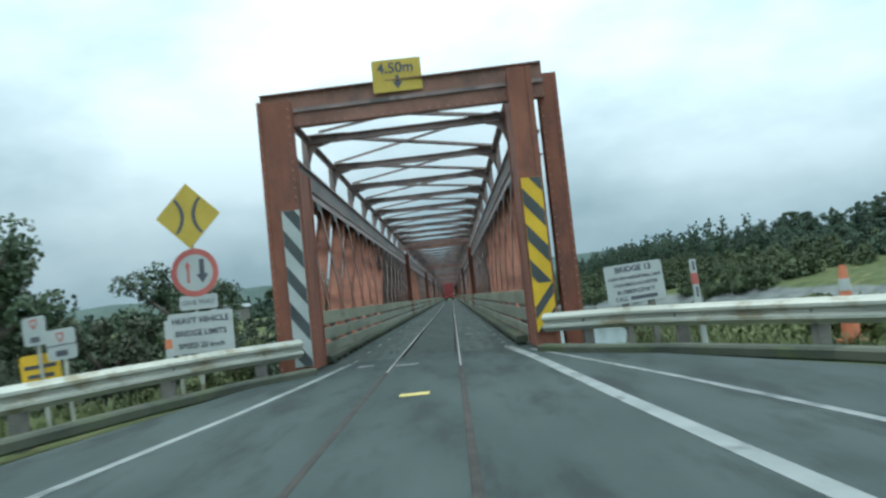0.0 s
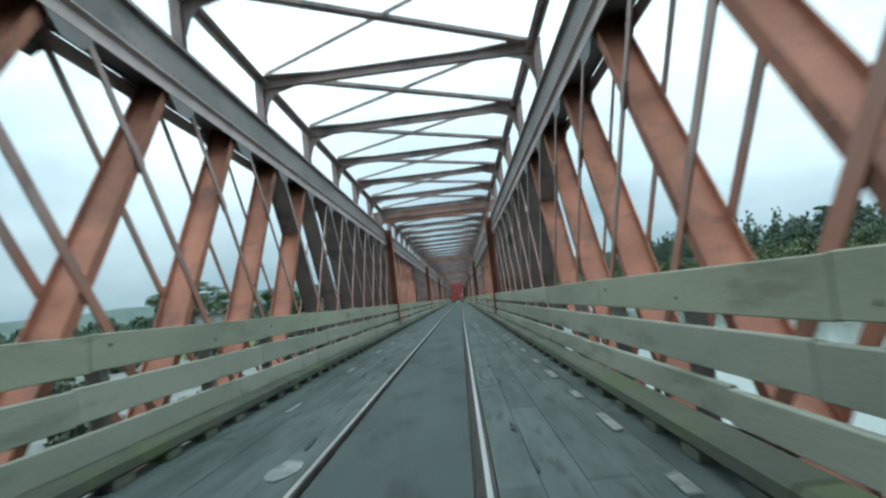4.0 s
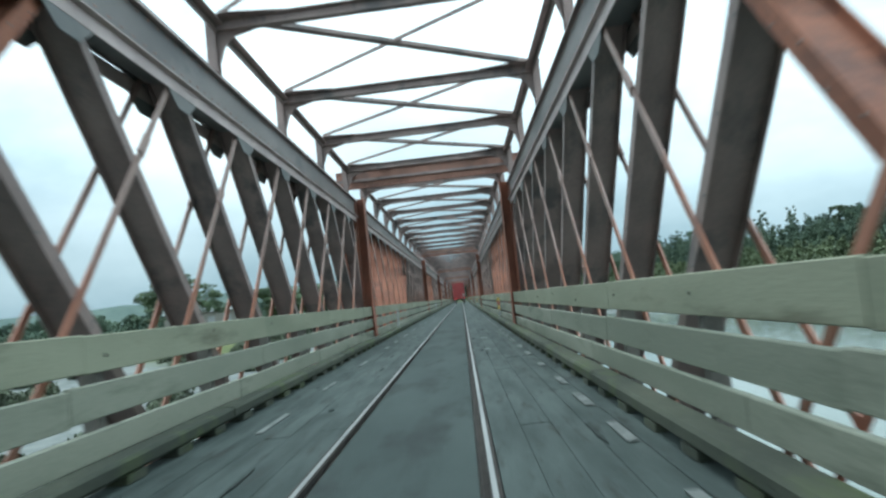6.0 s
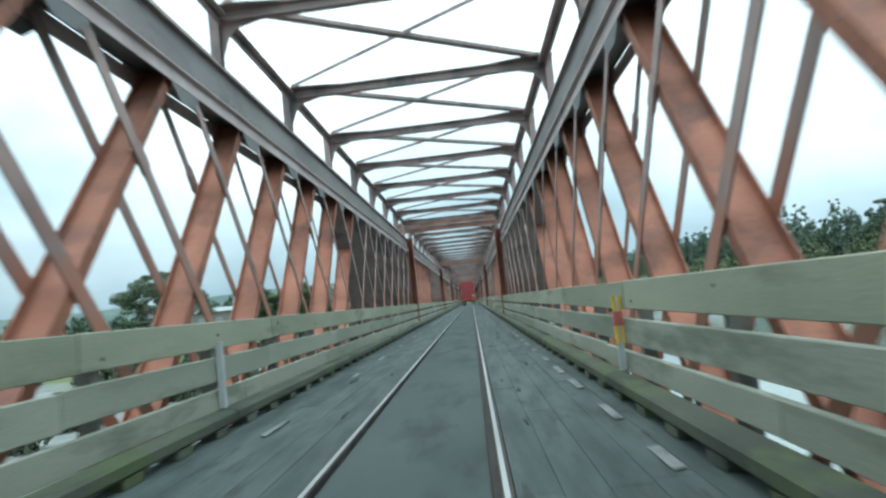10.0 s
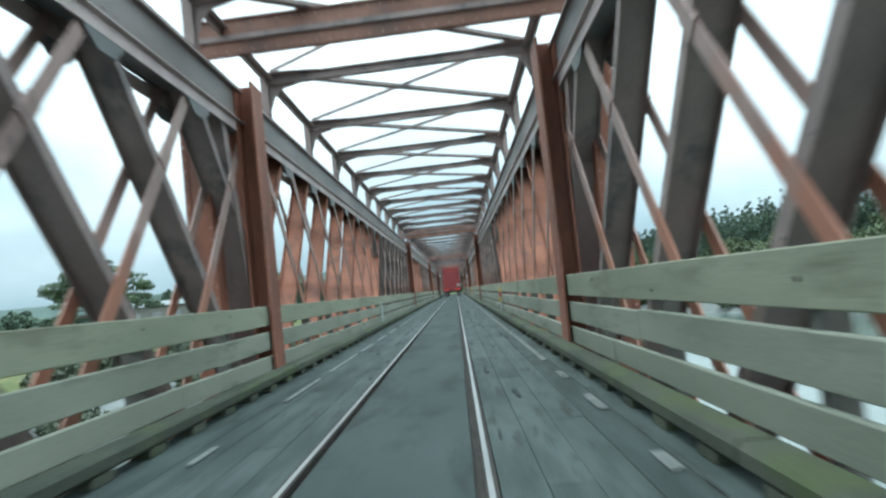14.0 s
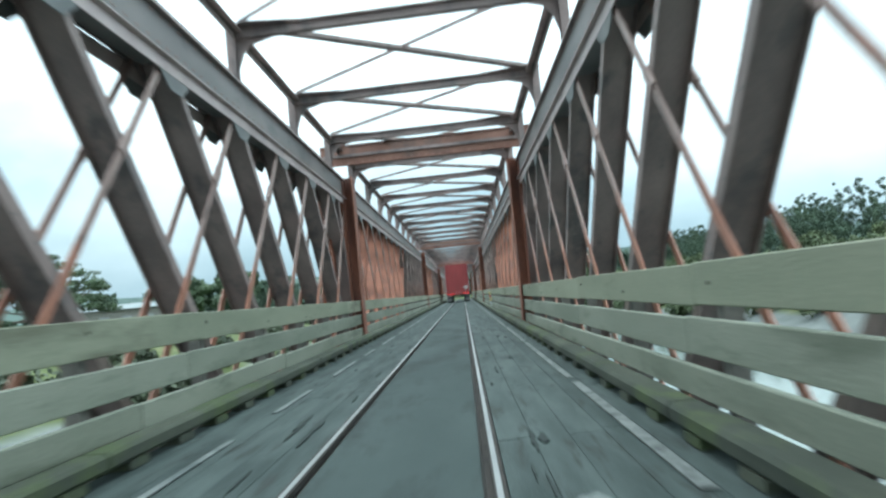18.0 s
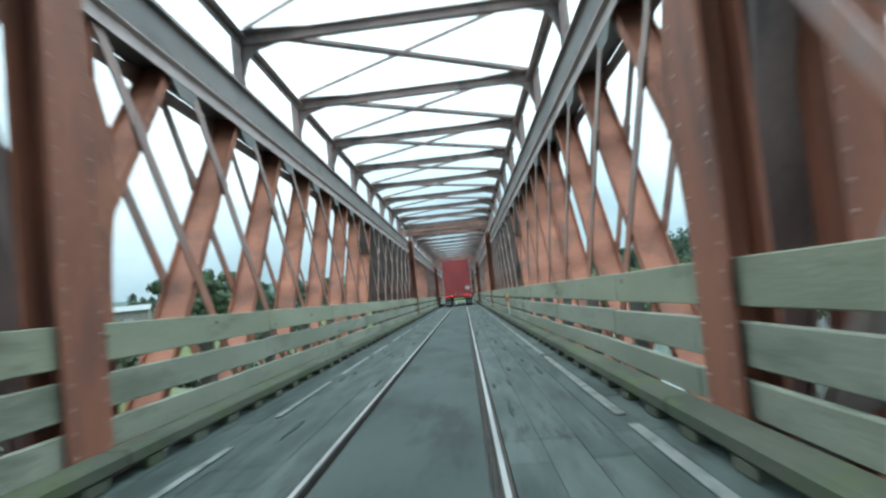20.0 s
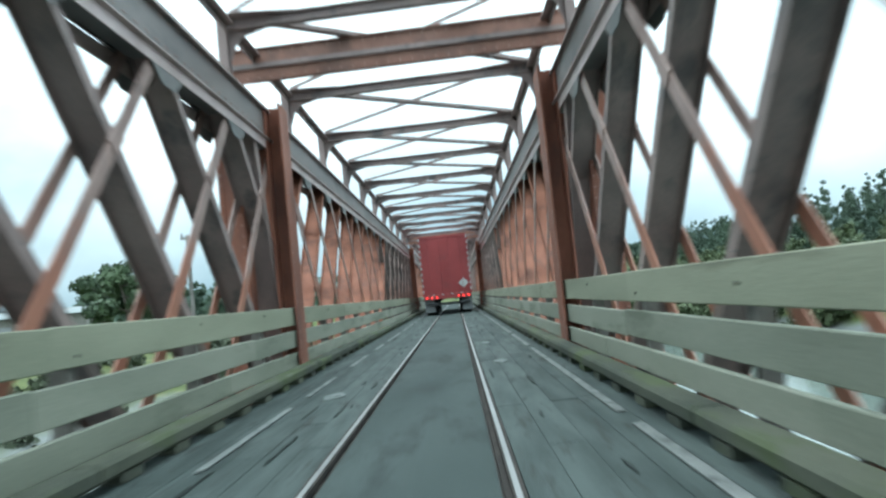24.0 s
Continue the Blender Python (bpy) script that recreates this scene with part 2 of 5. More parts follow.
GRASS = paint("rank_green_grass", (0.040, 0.055, 0.020), (0.082, 0.10, 0.036), 0.95, 0.6, 8, 0.3, spec=0.15, stain=(0.12, 0.115, 0.055), stain_scale=0.3, stain_at=0.55)
LEAF = paint("dark_green_leaves", (0.024, 0.045, 0.024), (0.066, 0.104, 0.046), 0.7, 0.25, 3.0, 0.0)
# Paler and bluer than LEAF: distance haze is put into the leaf colour
LEAF_HAZED = paint("hazed_forest_leaves", (0.042, 0.068, 0.054), (0.080, 0.116, 0.076), 0.85, 0.09, 0.8, 0.0, spec=0.2)
LEAF_SCRUB = paint("grey_green_scrub_leaves", (0.022, 0.034, 0.018), (0.052, 0.068, 0.034), 0.75, 0.5, 4.0, 0.0)
LEAF_BANK = paint("mid_green_bank_leaves", (0.036, 0.058, 0.026), (0.085, 0.112, 0.048), 0.8, 0.35, 3.0, 0.0)
LEAF_PALE = paint("yellow_green_leaves", (0.050, 0.072, 0.024), (0.11, 0.135, 0.045), 0.75, 0.5, 4.0, 0.0)
BARK = paint("grey_brown_bark", (0.06, 0.05, 0.04), (0.12, 0.10, 0.085), 0.9, 4, 20, 0.4)
# the lower ends of the ties have kept their red oxide paint, with a ragged upper edge
nt = TIE.node_tree
t_geo, t_sep = nt.nodes.new("ShaderNodeNewGeometry"), nt.nodes.new("ShaderNodeSeparateXYZ")
nt.links.new(t_geo.outputs["Position"], t_sep.inputs[0])
t_rag = nt.nodes.new("ShaderNodeTexNoise")
t_rag.inputs["Scale"].default_value, t_rag.inputs["Detail"].default_value = 2.2, 7.0
nt.links.new(t_geo.outputs["Position"], t_rag.inputs["Vector"])
t_add = nt.nodes.new("ShaderNodeMath")
t_add.operation = "MULTIPLY_ADD"
t_add.inputs[1].default_value = 2.0
nt.links.new(t_rag.outputs["Fac"], t_add.inputs[0])
nt.links.new(t_sep.outputs["Z"], t_add.inputs[2])
t_low = nt.nodes.new("ShaderNodeMapRange")
t_low.inputs["From Min"].default_value, t_low.inputs["From Max"].default_value = 2.9, 2.3
nt.links.new(t_add.outputs[0], t_low.inputs["Value"])
t_mix = nt.nodes.new("ShaderNodeMix")
t_mix.data_type = "RGBA"
t_in = nt.nodes["Principled BSDF"].inputs["Base Color"]
nt.links.new(t_in.links[0].from_socket, t_mix.inputs["A"])
t_mix.inputs["B"].default_value = (0.30, 0.128, 0.084, 1)
nt.links.new(t_low.outputs["Result"], t_mix.inputs["Factor"])
nt.links.new(t_mix.outputs["Result"], t_in)
# pale gravel lies on the low riverbed, grass on the banks above it
nt = GRASS.node_tree
g_geo, g_sep = nt.nodes.new("ShaderNodeNewGeometry"), nt.nodes.new("ShaderNodeSeparateXYZ")
nt.links.new(g_geo.outputs["Position"], g_sep.inputs[0])
g_edge, g_bed = nt.nodes.new("ShaderNodeTexNoise"), nt.nodes.new("ShaderNodeTexNoise")
for nd, sc in ((g_edge, 0.07), (g_bed, 0.5)):
    nd.inputs["Scale"].default_value, nd.inputs["Detail"].default_value = sc, 8.0
    nt.links.new(g_geo.outputs["Position"], nd.inputs["Vector"])
g_add = nt.nodes.new("ShaderNodeMath")
g_add.operation = "MULTIPLY_ADD"
g_add.inputs[1].default_value = 2.4
nt.links.new(g_edge.outputs["Fac"], g_add.inputs[0])
nt.links.new(g_sep.outputs["Z"], g_add.inputs[2])
g_low = nt.nodes.new("ShaderNodeMapRange")
g_low.inputs["From Min"].default_value, g_low.inputs["From Max"].default_value = -1.55, -1.95
nt.links.new(g_add.outputs[0], g_low.inputs["Value"])
g_ramp = nt.nodes.new("ShaderNodeValToRGB")
g_ramp.color_ramp.elements[0].position, g_ramp.color_ramp.elements[0].color = 0.3, (0.075, 0.087, 0.083, 1)
g_ramp.color_ramp.elements[1].position, g_ramp.color_ramp.elements[1].color = 0.7, (0.145, 0.158, 0.152, 1)
nt.links.new(g_bed.outputs["Fac"], g_ramp.inputs["Fac"])
g_mix = nt.nodes.new("ShaderNodeMix")
g_mix.data_type = "RGBA"
g_in = nt.nodes["Principled BSDF"].inputs["Base Color"]
nt.links.new(g_in.links[0].from_socket, g_mix.inputs["A"])
nt.links.new(g_ramp.outputs["Color"], g_mix.inputs["B"])
nt.links.new(g_low.outputs["Result"], g_mix.inputs["Factor"])
nt.links.new(g_mix.outputs["Result"], g_in)
WATER = paint("grey_green_river_water", (0.085, 0.112, 0.10), (0.125, 0.152, 0.138), 0.10, 0.05, 1.2, 0.06, spec=0.22)
CONCRETE = paint("weathered_concrete", (0.22, 0.22, 0.20), (0.34, 0.34, 0.31), 0.85, 1.0, 20, 0.3, stain=(0.13, 0.14, 0.11), stain_scale=0.9, stain_at=0.58)
# Dimmed teal roof tone: haze over the far bank is put into its colour
ROOF = paint("hazed_roof_iron", (0.085, 0.11, 0.112), (0.13, 0.155, 0.158), 0.5, 0.5, 8, 0.1)
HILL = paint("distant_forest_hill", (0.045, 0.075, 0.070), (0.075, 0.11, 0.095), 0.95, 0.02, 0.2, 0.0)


# ---------------------------------------------------------------- mesh helpers
def finish(name, bm, mat):
    bmesh.ops.recalc_face_normals(bm, faces=bm.faces)
    me = bpy.data.meshes.new(name)
    bm.to_mesh(me)
    bm.free()
    me.materials.append(mat)
    return me


def thing(name, label, category, group="", kind="", at=None):
    """An Empty that carries the parts of one thing."""
    ob = tagged(new(name), label, category, group, kind)
    ob.empty_display_size = 0.2
    if at is not None:
        ob.matrix_world = at
    return ob


def part(name, bm, mat, parent, label=""):
    ob = new(name, finish(name, bm, mat))
    ob.parent = parent
    if label:
        ob["label"] = label
    return ob


def solid(name, bm, mat, label, category, group="", kind=""):
    return tagged(new(name, finish(name, bm, mat)), label, category, group, kind)


def box(bm, x0, x1, y0, y1, z0, z1):
    v = [bm.verts.new(p) for p in ((x0, y0, z0), (x1, y0, z0), (x1, y1, z0), (x0, y1, z0), (x0, y0, z1), (x1, y0, z1), (x1, y1, z1), (x0, y1, z1))]
    for f in ((0, 3, 2, 1), (4, 5, 6, 7), (0, 1, 5, 4), (1, 2, 6, 5), (2, 3, 7, 6), (3, 0, 4, 7)):
        bm.faces.new([v[i] for i in f])
    return v


def prism(bm, a, b, profile, side=(1, 0, 0)):
    """Extrude a closed profile (pairs u, v: u along side, v across it) from a to b."""
    a, b = Vector(a), Vector(b)
    d = (b - a).normalized()
    u = Vector(side)
    u = (u - d * u.dot(d)).normalized()
    w = d.cross(u)
    r0 = [bm.verts.new(a + u * p + w * q) for p, q in profile]
    r1 = [bm.verts.new(b + u * p + w * q) for p, q in profile]
    n = len(profile)
    for i in range(n):
        bm.faces.new((r0[i], r0[(i + 1) % n], r1[(i + 1) % n], r1[i]))
    bm.faces.new(r0[::-1])
    bm.faces.new(r1)


def rect(w, h):
    return [(-w / 2, -h / 2), (w / 2, -h / 2), (w / 2, h / 2), (-w / 2, h / 2)]


def soft_rect(w, h, c):
    x, y = w / 2, h / 2
    return [(-x + c, -y), (x - c, -y), (x, -y + c), (x, y - c), (x - c, y), (-x + c, y), (-x, y - c), (-x, -y + c)]


def h_section(w, h, t):
    """Two flanges w wide, h apart, with a web."""
    x, y, s = w / 2, h / 2, t / 2
    return [(-x, -y), (x, -y), (x, -y + t), (s, -y + t), (s, y - t), (x, y - t), (x, y), (-x, y), (-x, y - t), (-s, y - t), (-s, -y + t), (-x, -y + t)]


def lipped(w, h, t, lip):
    """A box whose corner angles stand proud of its faces by t."""
    x, y = w / 2, h / 2
    one = [(x, y - lip), (x, y), (x - lip, y), (x - lip, y - t), (-x + lip, y - t), (-x + lip, y), (-x, y), (-x, y - lip), (-x + t, y - lip)]
    two = [(-x + t, -y + lip), (-x, -y + lip), (-x, -y), (-x + lip, -y), (-x + lip, -y + t), (x - lip, -y + t), (x - lip, -y), (x, -y), (x, -y + lip), (x - t, -y + lip), (x - t, y - lip)]
    return one + two


def angle_section(w, h, t):
    return [(0, 0), (w, 0), (w, t), (t, t), (t, h), (0, h)]


def cylinder(bm, a, b, r0, r1=None, n=12):
    r1 = r0 if r1 is None else r1
    a, b = Vector(a), Vector(b)
    d = (b - a).normalized()
    u = d.orthogonal().normalized()
    w = d.cross(u)
    ra = [bm.verts.new(a + (u * math.cos(2 * math.pi * i / n) + w * math.sin(2 * math.pi * i / n)) * r0) for i in range(n)]
    rb = [bm.verts.new(b + (u * math.cos(2 * math.pi * i / n) + w * math.sin(2 * math.pi * i / n)) * r1) for i in range(n)]
    for i in range(n):
        bm.faces.new((ra[i], ra[(i + 1) % n], rb[(i + 1) % n], rb[i]))
    bm.faces.new(ra[::-1])
    bm.faces.new(rb)


def rivet(bm, p, axis, r=0.018):
    """A low rivet head at p, standing out along axis."""
    p, d = Vector(p), Vector(axis).normalized()
    u = d.orthogonal().normalized()
    w = d.cross(u)
    ring = [bm.verts.new(p + (u * math.cos(math.pi * i / 3) + w * math.sin(math.pi * i / 3)) * r) for i in range(6)]
    top = [bm.verts.new(p + d * r * 0.7 + (u * math.cos(math.pi * i / 3) + w * math.sin(math.pi * i / 3)) * r * 0.5) for i in range(6)]
    for i in range(6):
        bm.faces.new((ring[i], ring[(i + 1) % 6], top[(i + 1) % 6], top[i]))
    bm.faces.new(top)


def plate(bm, outline, axis, at, thick):
    """A flat plate with the given outline (pairs in the plane across axis 'x' or 'y'), between at and at + thick."""
    def p(a, b, c):
        return (c, a, b) if axis == "x" else (a, c, b)
    r0 = [bm.verts.new(p(a, b, at)) for a, b in outline]
    r1 = [bm.verts.new(p(a, b, at + thick)) for a, b in outline]
    n = len(outline)
    for i in range(n):
        bm.faces.new((r0[i], r0[(i + 1) % n], r1[(i + 1) % n], r1[i]))
    bm.faces.new(r0[::-1])
    bm.faces.new(r1)


def words(text, size, mat, parent, at, name="lettering", bold=0.0):
    """A line of lettering, centred at the pose at, as a mesh part."""
    cu = bpy.data.curves.new(name, "FONT")
    cu.body, cu.size, cu.align_x, cu.align_y, cu.extrude, cu.offset = text, size, "CENTER", "CENTER", 0.001, bold
    tmp = bpy.data.objects.new(name, cu)
    scene.collection.objects.link(tmp)
    me = bpy.data.meshes.new_from_object(tmp.evaluated_get(bpy.context.evaluated_depsgraph_get()))
    bpy.data.objects.remove(tmp)
    me.materials.clear()
    me.materials.append(mat)
    ob = new(name, me)
    ob.parent = parent
    ob.matrix_local = at
    return ob


# ---------------------------------------------------------------- the bridge: sizes
BAY = 3.51            # from one overhead frame to the next
SPAN = 35.2           # a truss span
PANEL = SPAN / 15     # from node to node of a truss
PIER = -SPAN / 20     # the first pier line
SPANS = 6
TRUSS_X = 2.40        # middle of a truss from the bridge's centre line
SKEW = -0.336         # the right end of each cross frame stands that much behind the left one
SHIFT_L, SHIFT_R = 0.47, 0.12   # the truss nodes stand that much past the pier lines, left and right
Z_TOP, Z_CHORD, Z_LOW = 4.08, 3.63, -1.10
RAIL_MID = 0.087
END = PIER + SPANS * SPAN


# ---------------------------------------------------------------- trusses
def build_truss(dull):
    """One truss span: inner side towards +x, from y = 0 to SPAN; dull: the half whose struts have shade put into their
    colour.
    """
    t = thing("truss_span", "red-oxide iron lattice truss span with crossed struts and tie bars", "bridge truss", "truss spans of the bridge")
    zc = 3.80
    c0, c1 = 0.03, SPAN - 0.03
    for x in (-0.2, 0.176):
        bm = bmesh.new()
        box(bm, x, x + 0.024, c0, c1, Z_CHORD, Z_TOP - 0.03)
        part("chord_web", bm, WEB, t, "greyish web of the top chord")
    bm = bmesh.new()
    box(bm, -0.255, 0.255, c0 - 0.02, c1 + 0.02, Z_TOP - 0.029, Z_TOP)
    part("chord_cover", bm, CHORD_TOP, t, "pale cover plate")
    # closes the chord below; its darkness is underside shade put into the colour
    bm = bmesh.new()
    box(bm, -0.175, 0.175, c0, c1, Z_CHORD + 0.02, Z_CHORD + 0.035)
    part("chord_floor", bm, SLATE_SHADE, t, "underside of the top chord, shade put into its colour")
    for s in (-1, 1):
        bm = bmesh.new()
        prism(bm, (s * 0.201, c0, Z_TOP - 0.03), (s * 0.201, c1, Z_TOP - 0.03), [(0, 0), (s * 0.055, 0), (s * 0.055, -0.016), (s * 0.016, -0.016), (s * 0.016, -0.09), (0, -0.09)])
        part("top_angle", bm, IRON_SHADED, t)
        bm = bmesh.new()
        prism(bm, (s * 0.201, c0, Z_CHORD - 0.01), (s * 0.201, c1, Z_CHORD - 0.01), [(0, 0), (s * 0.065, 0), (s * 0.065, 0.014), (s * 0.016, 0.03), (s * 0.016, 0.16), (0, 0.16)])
        part("low_angle", bm, CHORD_TOP, t, "pale angle bar along the chord")
    bm = bmesh.new()
    y = c0 + 0.1
    while y < c1:
        rivet(bm, (0.218, y, Z_TOP - 0.085), (1, 0, 0), 0.016)
        rivet(bm, (0.218, y + 0.12, Z_CHORD + 0.075), (1, 0, 0), 0.016)
        y += 0.24
    tagged(part("rivets", bm, RIVET, t), kind="stuff")
    for x in (-0.2, 0.17):
        bm = bmesh.new()
        box(bm, x, x + 0.03, c0, c1, Z_LOW - 0.24, Z_LOW + 0.24)
        part("bottom_chord", bm, IRON_SHADED, t)
    # end posts
    y = SPAN - 0.24 if not dull else 0.24
    bm = bmesh.new()
    prism(bm, (0, y, Z_LOW - 0.2), (0, y, Z_CHORD + 0.018), lipped(0.34, 0.40, 0.02, 0.035))
    part("end_post", bm, IRON, t)
    # struts lean towards the middle of the span, ties away from it
    x0, f, w = 0.158, 0.065, 0.014
    strut = [(-x0, -f), (-x0 + w, -f), (-x0 + w, -w / 2), (x0 - w, -w / 2), (x0 - w, -f), (x0, -f), (x0, f), (x0 - w, f), (x0 - w, w / 2), (-x0 + w, w / 2), (-x0 + w, f), (-x0, f)]
    # the leaning end post of the dull half, shade put into its colour too
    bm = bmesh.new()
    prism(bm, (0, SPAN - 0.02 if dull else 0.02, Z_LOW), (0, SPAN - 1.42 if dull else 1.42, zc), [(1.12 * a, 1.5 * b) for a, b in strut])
    part("end_post", bm, IRON_SHADED, t, "dark leaning end post")
    for half in (0, 1):
        def m(y):
            return y if not half else SPAN - y
        lag = 0.10 if half and dull else 0.0
        for j in range(1, 9):
            bm = bmesh.new()
            foot, head = Vector((0, m(PANEL * (j - 2)) - lag, Z_LOW)), Vector((0, m(PANEL * j) - lag, zc))
            if j == 1:
                # the first one springs from the end post
                foot = head.lerp(foot, 0.38 if half == dull else 0.46)
            prism(bm, foot, head, strut)
            # the dull half shows shaded undersides; that shade is put into the colour
            st = part("strut", bm, IRON_SHADED if half == dull else IRON, t, "strut with underside shade put into its colour" if half == dull else "")
            bm = bmesh.new()
            d = (head - foot).normalized()
            across = Vector((0, d.z, -d.y))
            k = 0.25
            while k < (head - foot).length - 0.2:
                if abs(foot.y + d.y * k - SPAN / 2) < SPAN / 2:
                    rivet(bm, foot + d * k + across * (0.035 if int(k / 0.31) % 2 else -0.035) + Vector((x0 - 0.001, 0, 0)), (1, 0, 0), 0.013)
                k += 0.31
            tagged(part("rivets", bm, SLATE_SHADE, st, "dark rivet heads"), kind="stuff")
        for j in range(0, 7):
            top, low = PANEL * j + (0.2 if j == 0 else 0.0), PANEL * (j + 2)
            for x in (-0.174, 0.174):
                bm = bmesh.new()
                a, b = Vector((x, m(top), zc)), Vector((x, m(low), Z_LOW))
                prism(bm, a, b, rect(0.016, (0.17, 0.17, 0.15, 0.13, 0.11, 0.09, 0.08)[j]))
                if j % 2 or x > 0:
                    # the sleeve nut near the top of the tie
                    prism(bm, a.lerp(b, 0.20 + 0.02 * (j % 3)), a.lerp(b, 0.24 + 0.02 * (j % 3)), soft_rect(0.04, (0.17, 0.17, 0.15, 0.13, 0.11, 0.09, 0.08)[j] + 0.03, 0.012))
                part("tie_bar", bm, TIE, t, "flat grey-brown tie bar")
    # curved plates where the first struts spring from the end posts
    for half in (1 - dull,):
        for x in (-0.206, 0.194):
            bm = bmesh.new()
            arc = [(0.36 + 0.28 * (1 - math.cos(a)), 0.75 + 1.25 * math.sin(a)) for a in np.linspace(0, math.pi / 2, 7)]
            out = [(0.05, 0.6)] + [(q, z) for q, z in arc] + [(0.58, 2.5), (0.36, 2.95), (0.05, 2.95)]
            plate(bm, [(q, z) if not half else (SPAN - q, z) for q, z in out], "x", x, 0.012)
            part("gusset", bm, IRON, t)
    # dark plates under the chord at the strut heads, shade put into their colour
    for j in range(1, 15):
        y = PANEL * j
        for x in (-0.214, 0.202):
            bm = bmesh.new()
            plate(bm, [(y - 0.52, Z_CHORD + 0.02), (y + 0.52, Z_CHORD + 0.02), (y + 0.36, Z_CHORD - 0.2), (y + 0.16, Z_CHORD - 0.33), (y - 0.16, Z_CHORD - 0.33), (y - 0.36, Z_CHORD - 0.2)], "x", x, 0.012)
            part("head_plate", bm, SLATE_SHADE, t, "dark node plate, shade put into its colour")
    # gussets at the lower nodes
    for j in range(16):
        y = min(max(PANEL * j, 0.45), SPAN - 0.45)
        for x in (-0.206, 0.194):
            bm = bmesh.new()
            plate(bm, [(y - 0.42, Z_LOW + 0.05), (y + 0.42, Z_LOW + 0.05), (y + 0.36, Z_LOW + 0.45), (y, Z_LOW + 0.66), (y - 0.36, Z_LOW + 0.45)], "x", x, 0.012)
            part("gusset", bm, IRON, t)
    return t


left_truss, right_truss = build_truss(1), build_truss(0)
for n in range(SPANS):
    y = PIER + n * SPAN
    for ob, m in ((left_truss, pose(-TRUSS_X, y + SHIFT_L, 0)), (right_truss, pose(TRUSS_X, y + SHIFT_R + SPAN, 0, 0, 0, 180))):
        if n == 0:
            ob.matrix_basis = m
        else:
            copy_thing(ob, m)


# ---------------------------------------------------------------- overhead frames and wind bracing
def build_frame():
    # overhead frames use the shaded iron: their backlit darkness is put into colour
    t = thing("overhead_frame", "light riveted iron cross frame with wind bracing between the top chords", "bracing frame", "overhead frames")
    X, Z = 2.25, 4.77
    def sy(x):
        return SKEW * (x + X) / (2 * X)
    for s in (-1, 1):
        bm = bmesh.new()
        x = s * (X - 0.06)
        prism(bm, (x, sy(x), Z_TOP), (x, sy(x), Z - 0.03), h_section(0.12, 0.15, 0.02))
        part("post", bm, IRON_SHADED, t)
        bm = bmesh.new()
        xi = x - s * 0.061
        plate(bm, [(xi, Z - 0.62), (xi, Z - 0.16), (xi - s * 0.5, Z - 0.16), (xi - s * 0.2, Z - 0.24), (xi - s * 0.09, Z - 0.36)], "y", sy(x) - 0.007, 0.014)
        part("knee_plate", bm, IRON_SHADED, t)
        bm = bmesh.new()
        prism(bm, (s * 2.12, sy(s * 2.12) + 0.08, Z - 0.09), (s * 2.12, sy(s * 2.12) + BAY - 0.08, Z - 0.09), angle_section(-s * 0.11, 0.11, 0.016))
        part("runner", bm, IRON_SHADED, t)
        bm = bmesh.new()
        prof = [(s * 2.26, -0.16), (s * 1.95, -0.20), (s * 1.25, -0.05), (s * 1.25, 0.05), (s * 1.95, 0.22), (s * 2.26, 0.18)]
        v0 = [bm.verts.new((px, sy(px) + py, Z + 0.001)) for px, py in prof]
        v1 = [bm.verts.new((px, sy(px) + py, Z + 0.013)) for px, py in prof]
        for i in range(6):
            bm.faces.new((v0[i], v0[(i + 1) % 6], v1[(i + 1) % 6], v1[i]))
        bm.faces.new(v0[::-1])
        bm.faces.new(v1)
        part("gusset", bm, IRON_SHADED, t)
    bm = bmesh.new()
    prism(bm, (-X, 0, Z - 0.076), (X, SKEW, Z - 0.076), h_section(0.13, 0.15, 0.016), (0, 1, 0))
    part("cross_strut", bm, IRON_SHADED, t)
    for x0, x1, w, z in ((-1.95, 2.08, 0.14, Z + 0.014), (1.95, -2.08, 0.075, Z + 0.09)):
        bm = bmesh.new()
        prism(bm, (x0, sy(x0) + 0.03, z), (x1, sy(x1) + BAY - 0.05, z), angle_section(w, 0.06, 0.012), (0, 1, 0))
        part("bracing_bar", bm, IRON_SHADED, t)
    return t


first_frame = build_frame()
first_frame.matrix_basis = pose(0, 0, 0)
for k in range(1, 10 * SPANS):
    copy_thing(first_frame, pose(0, BAY * k, 0))


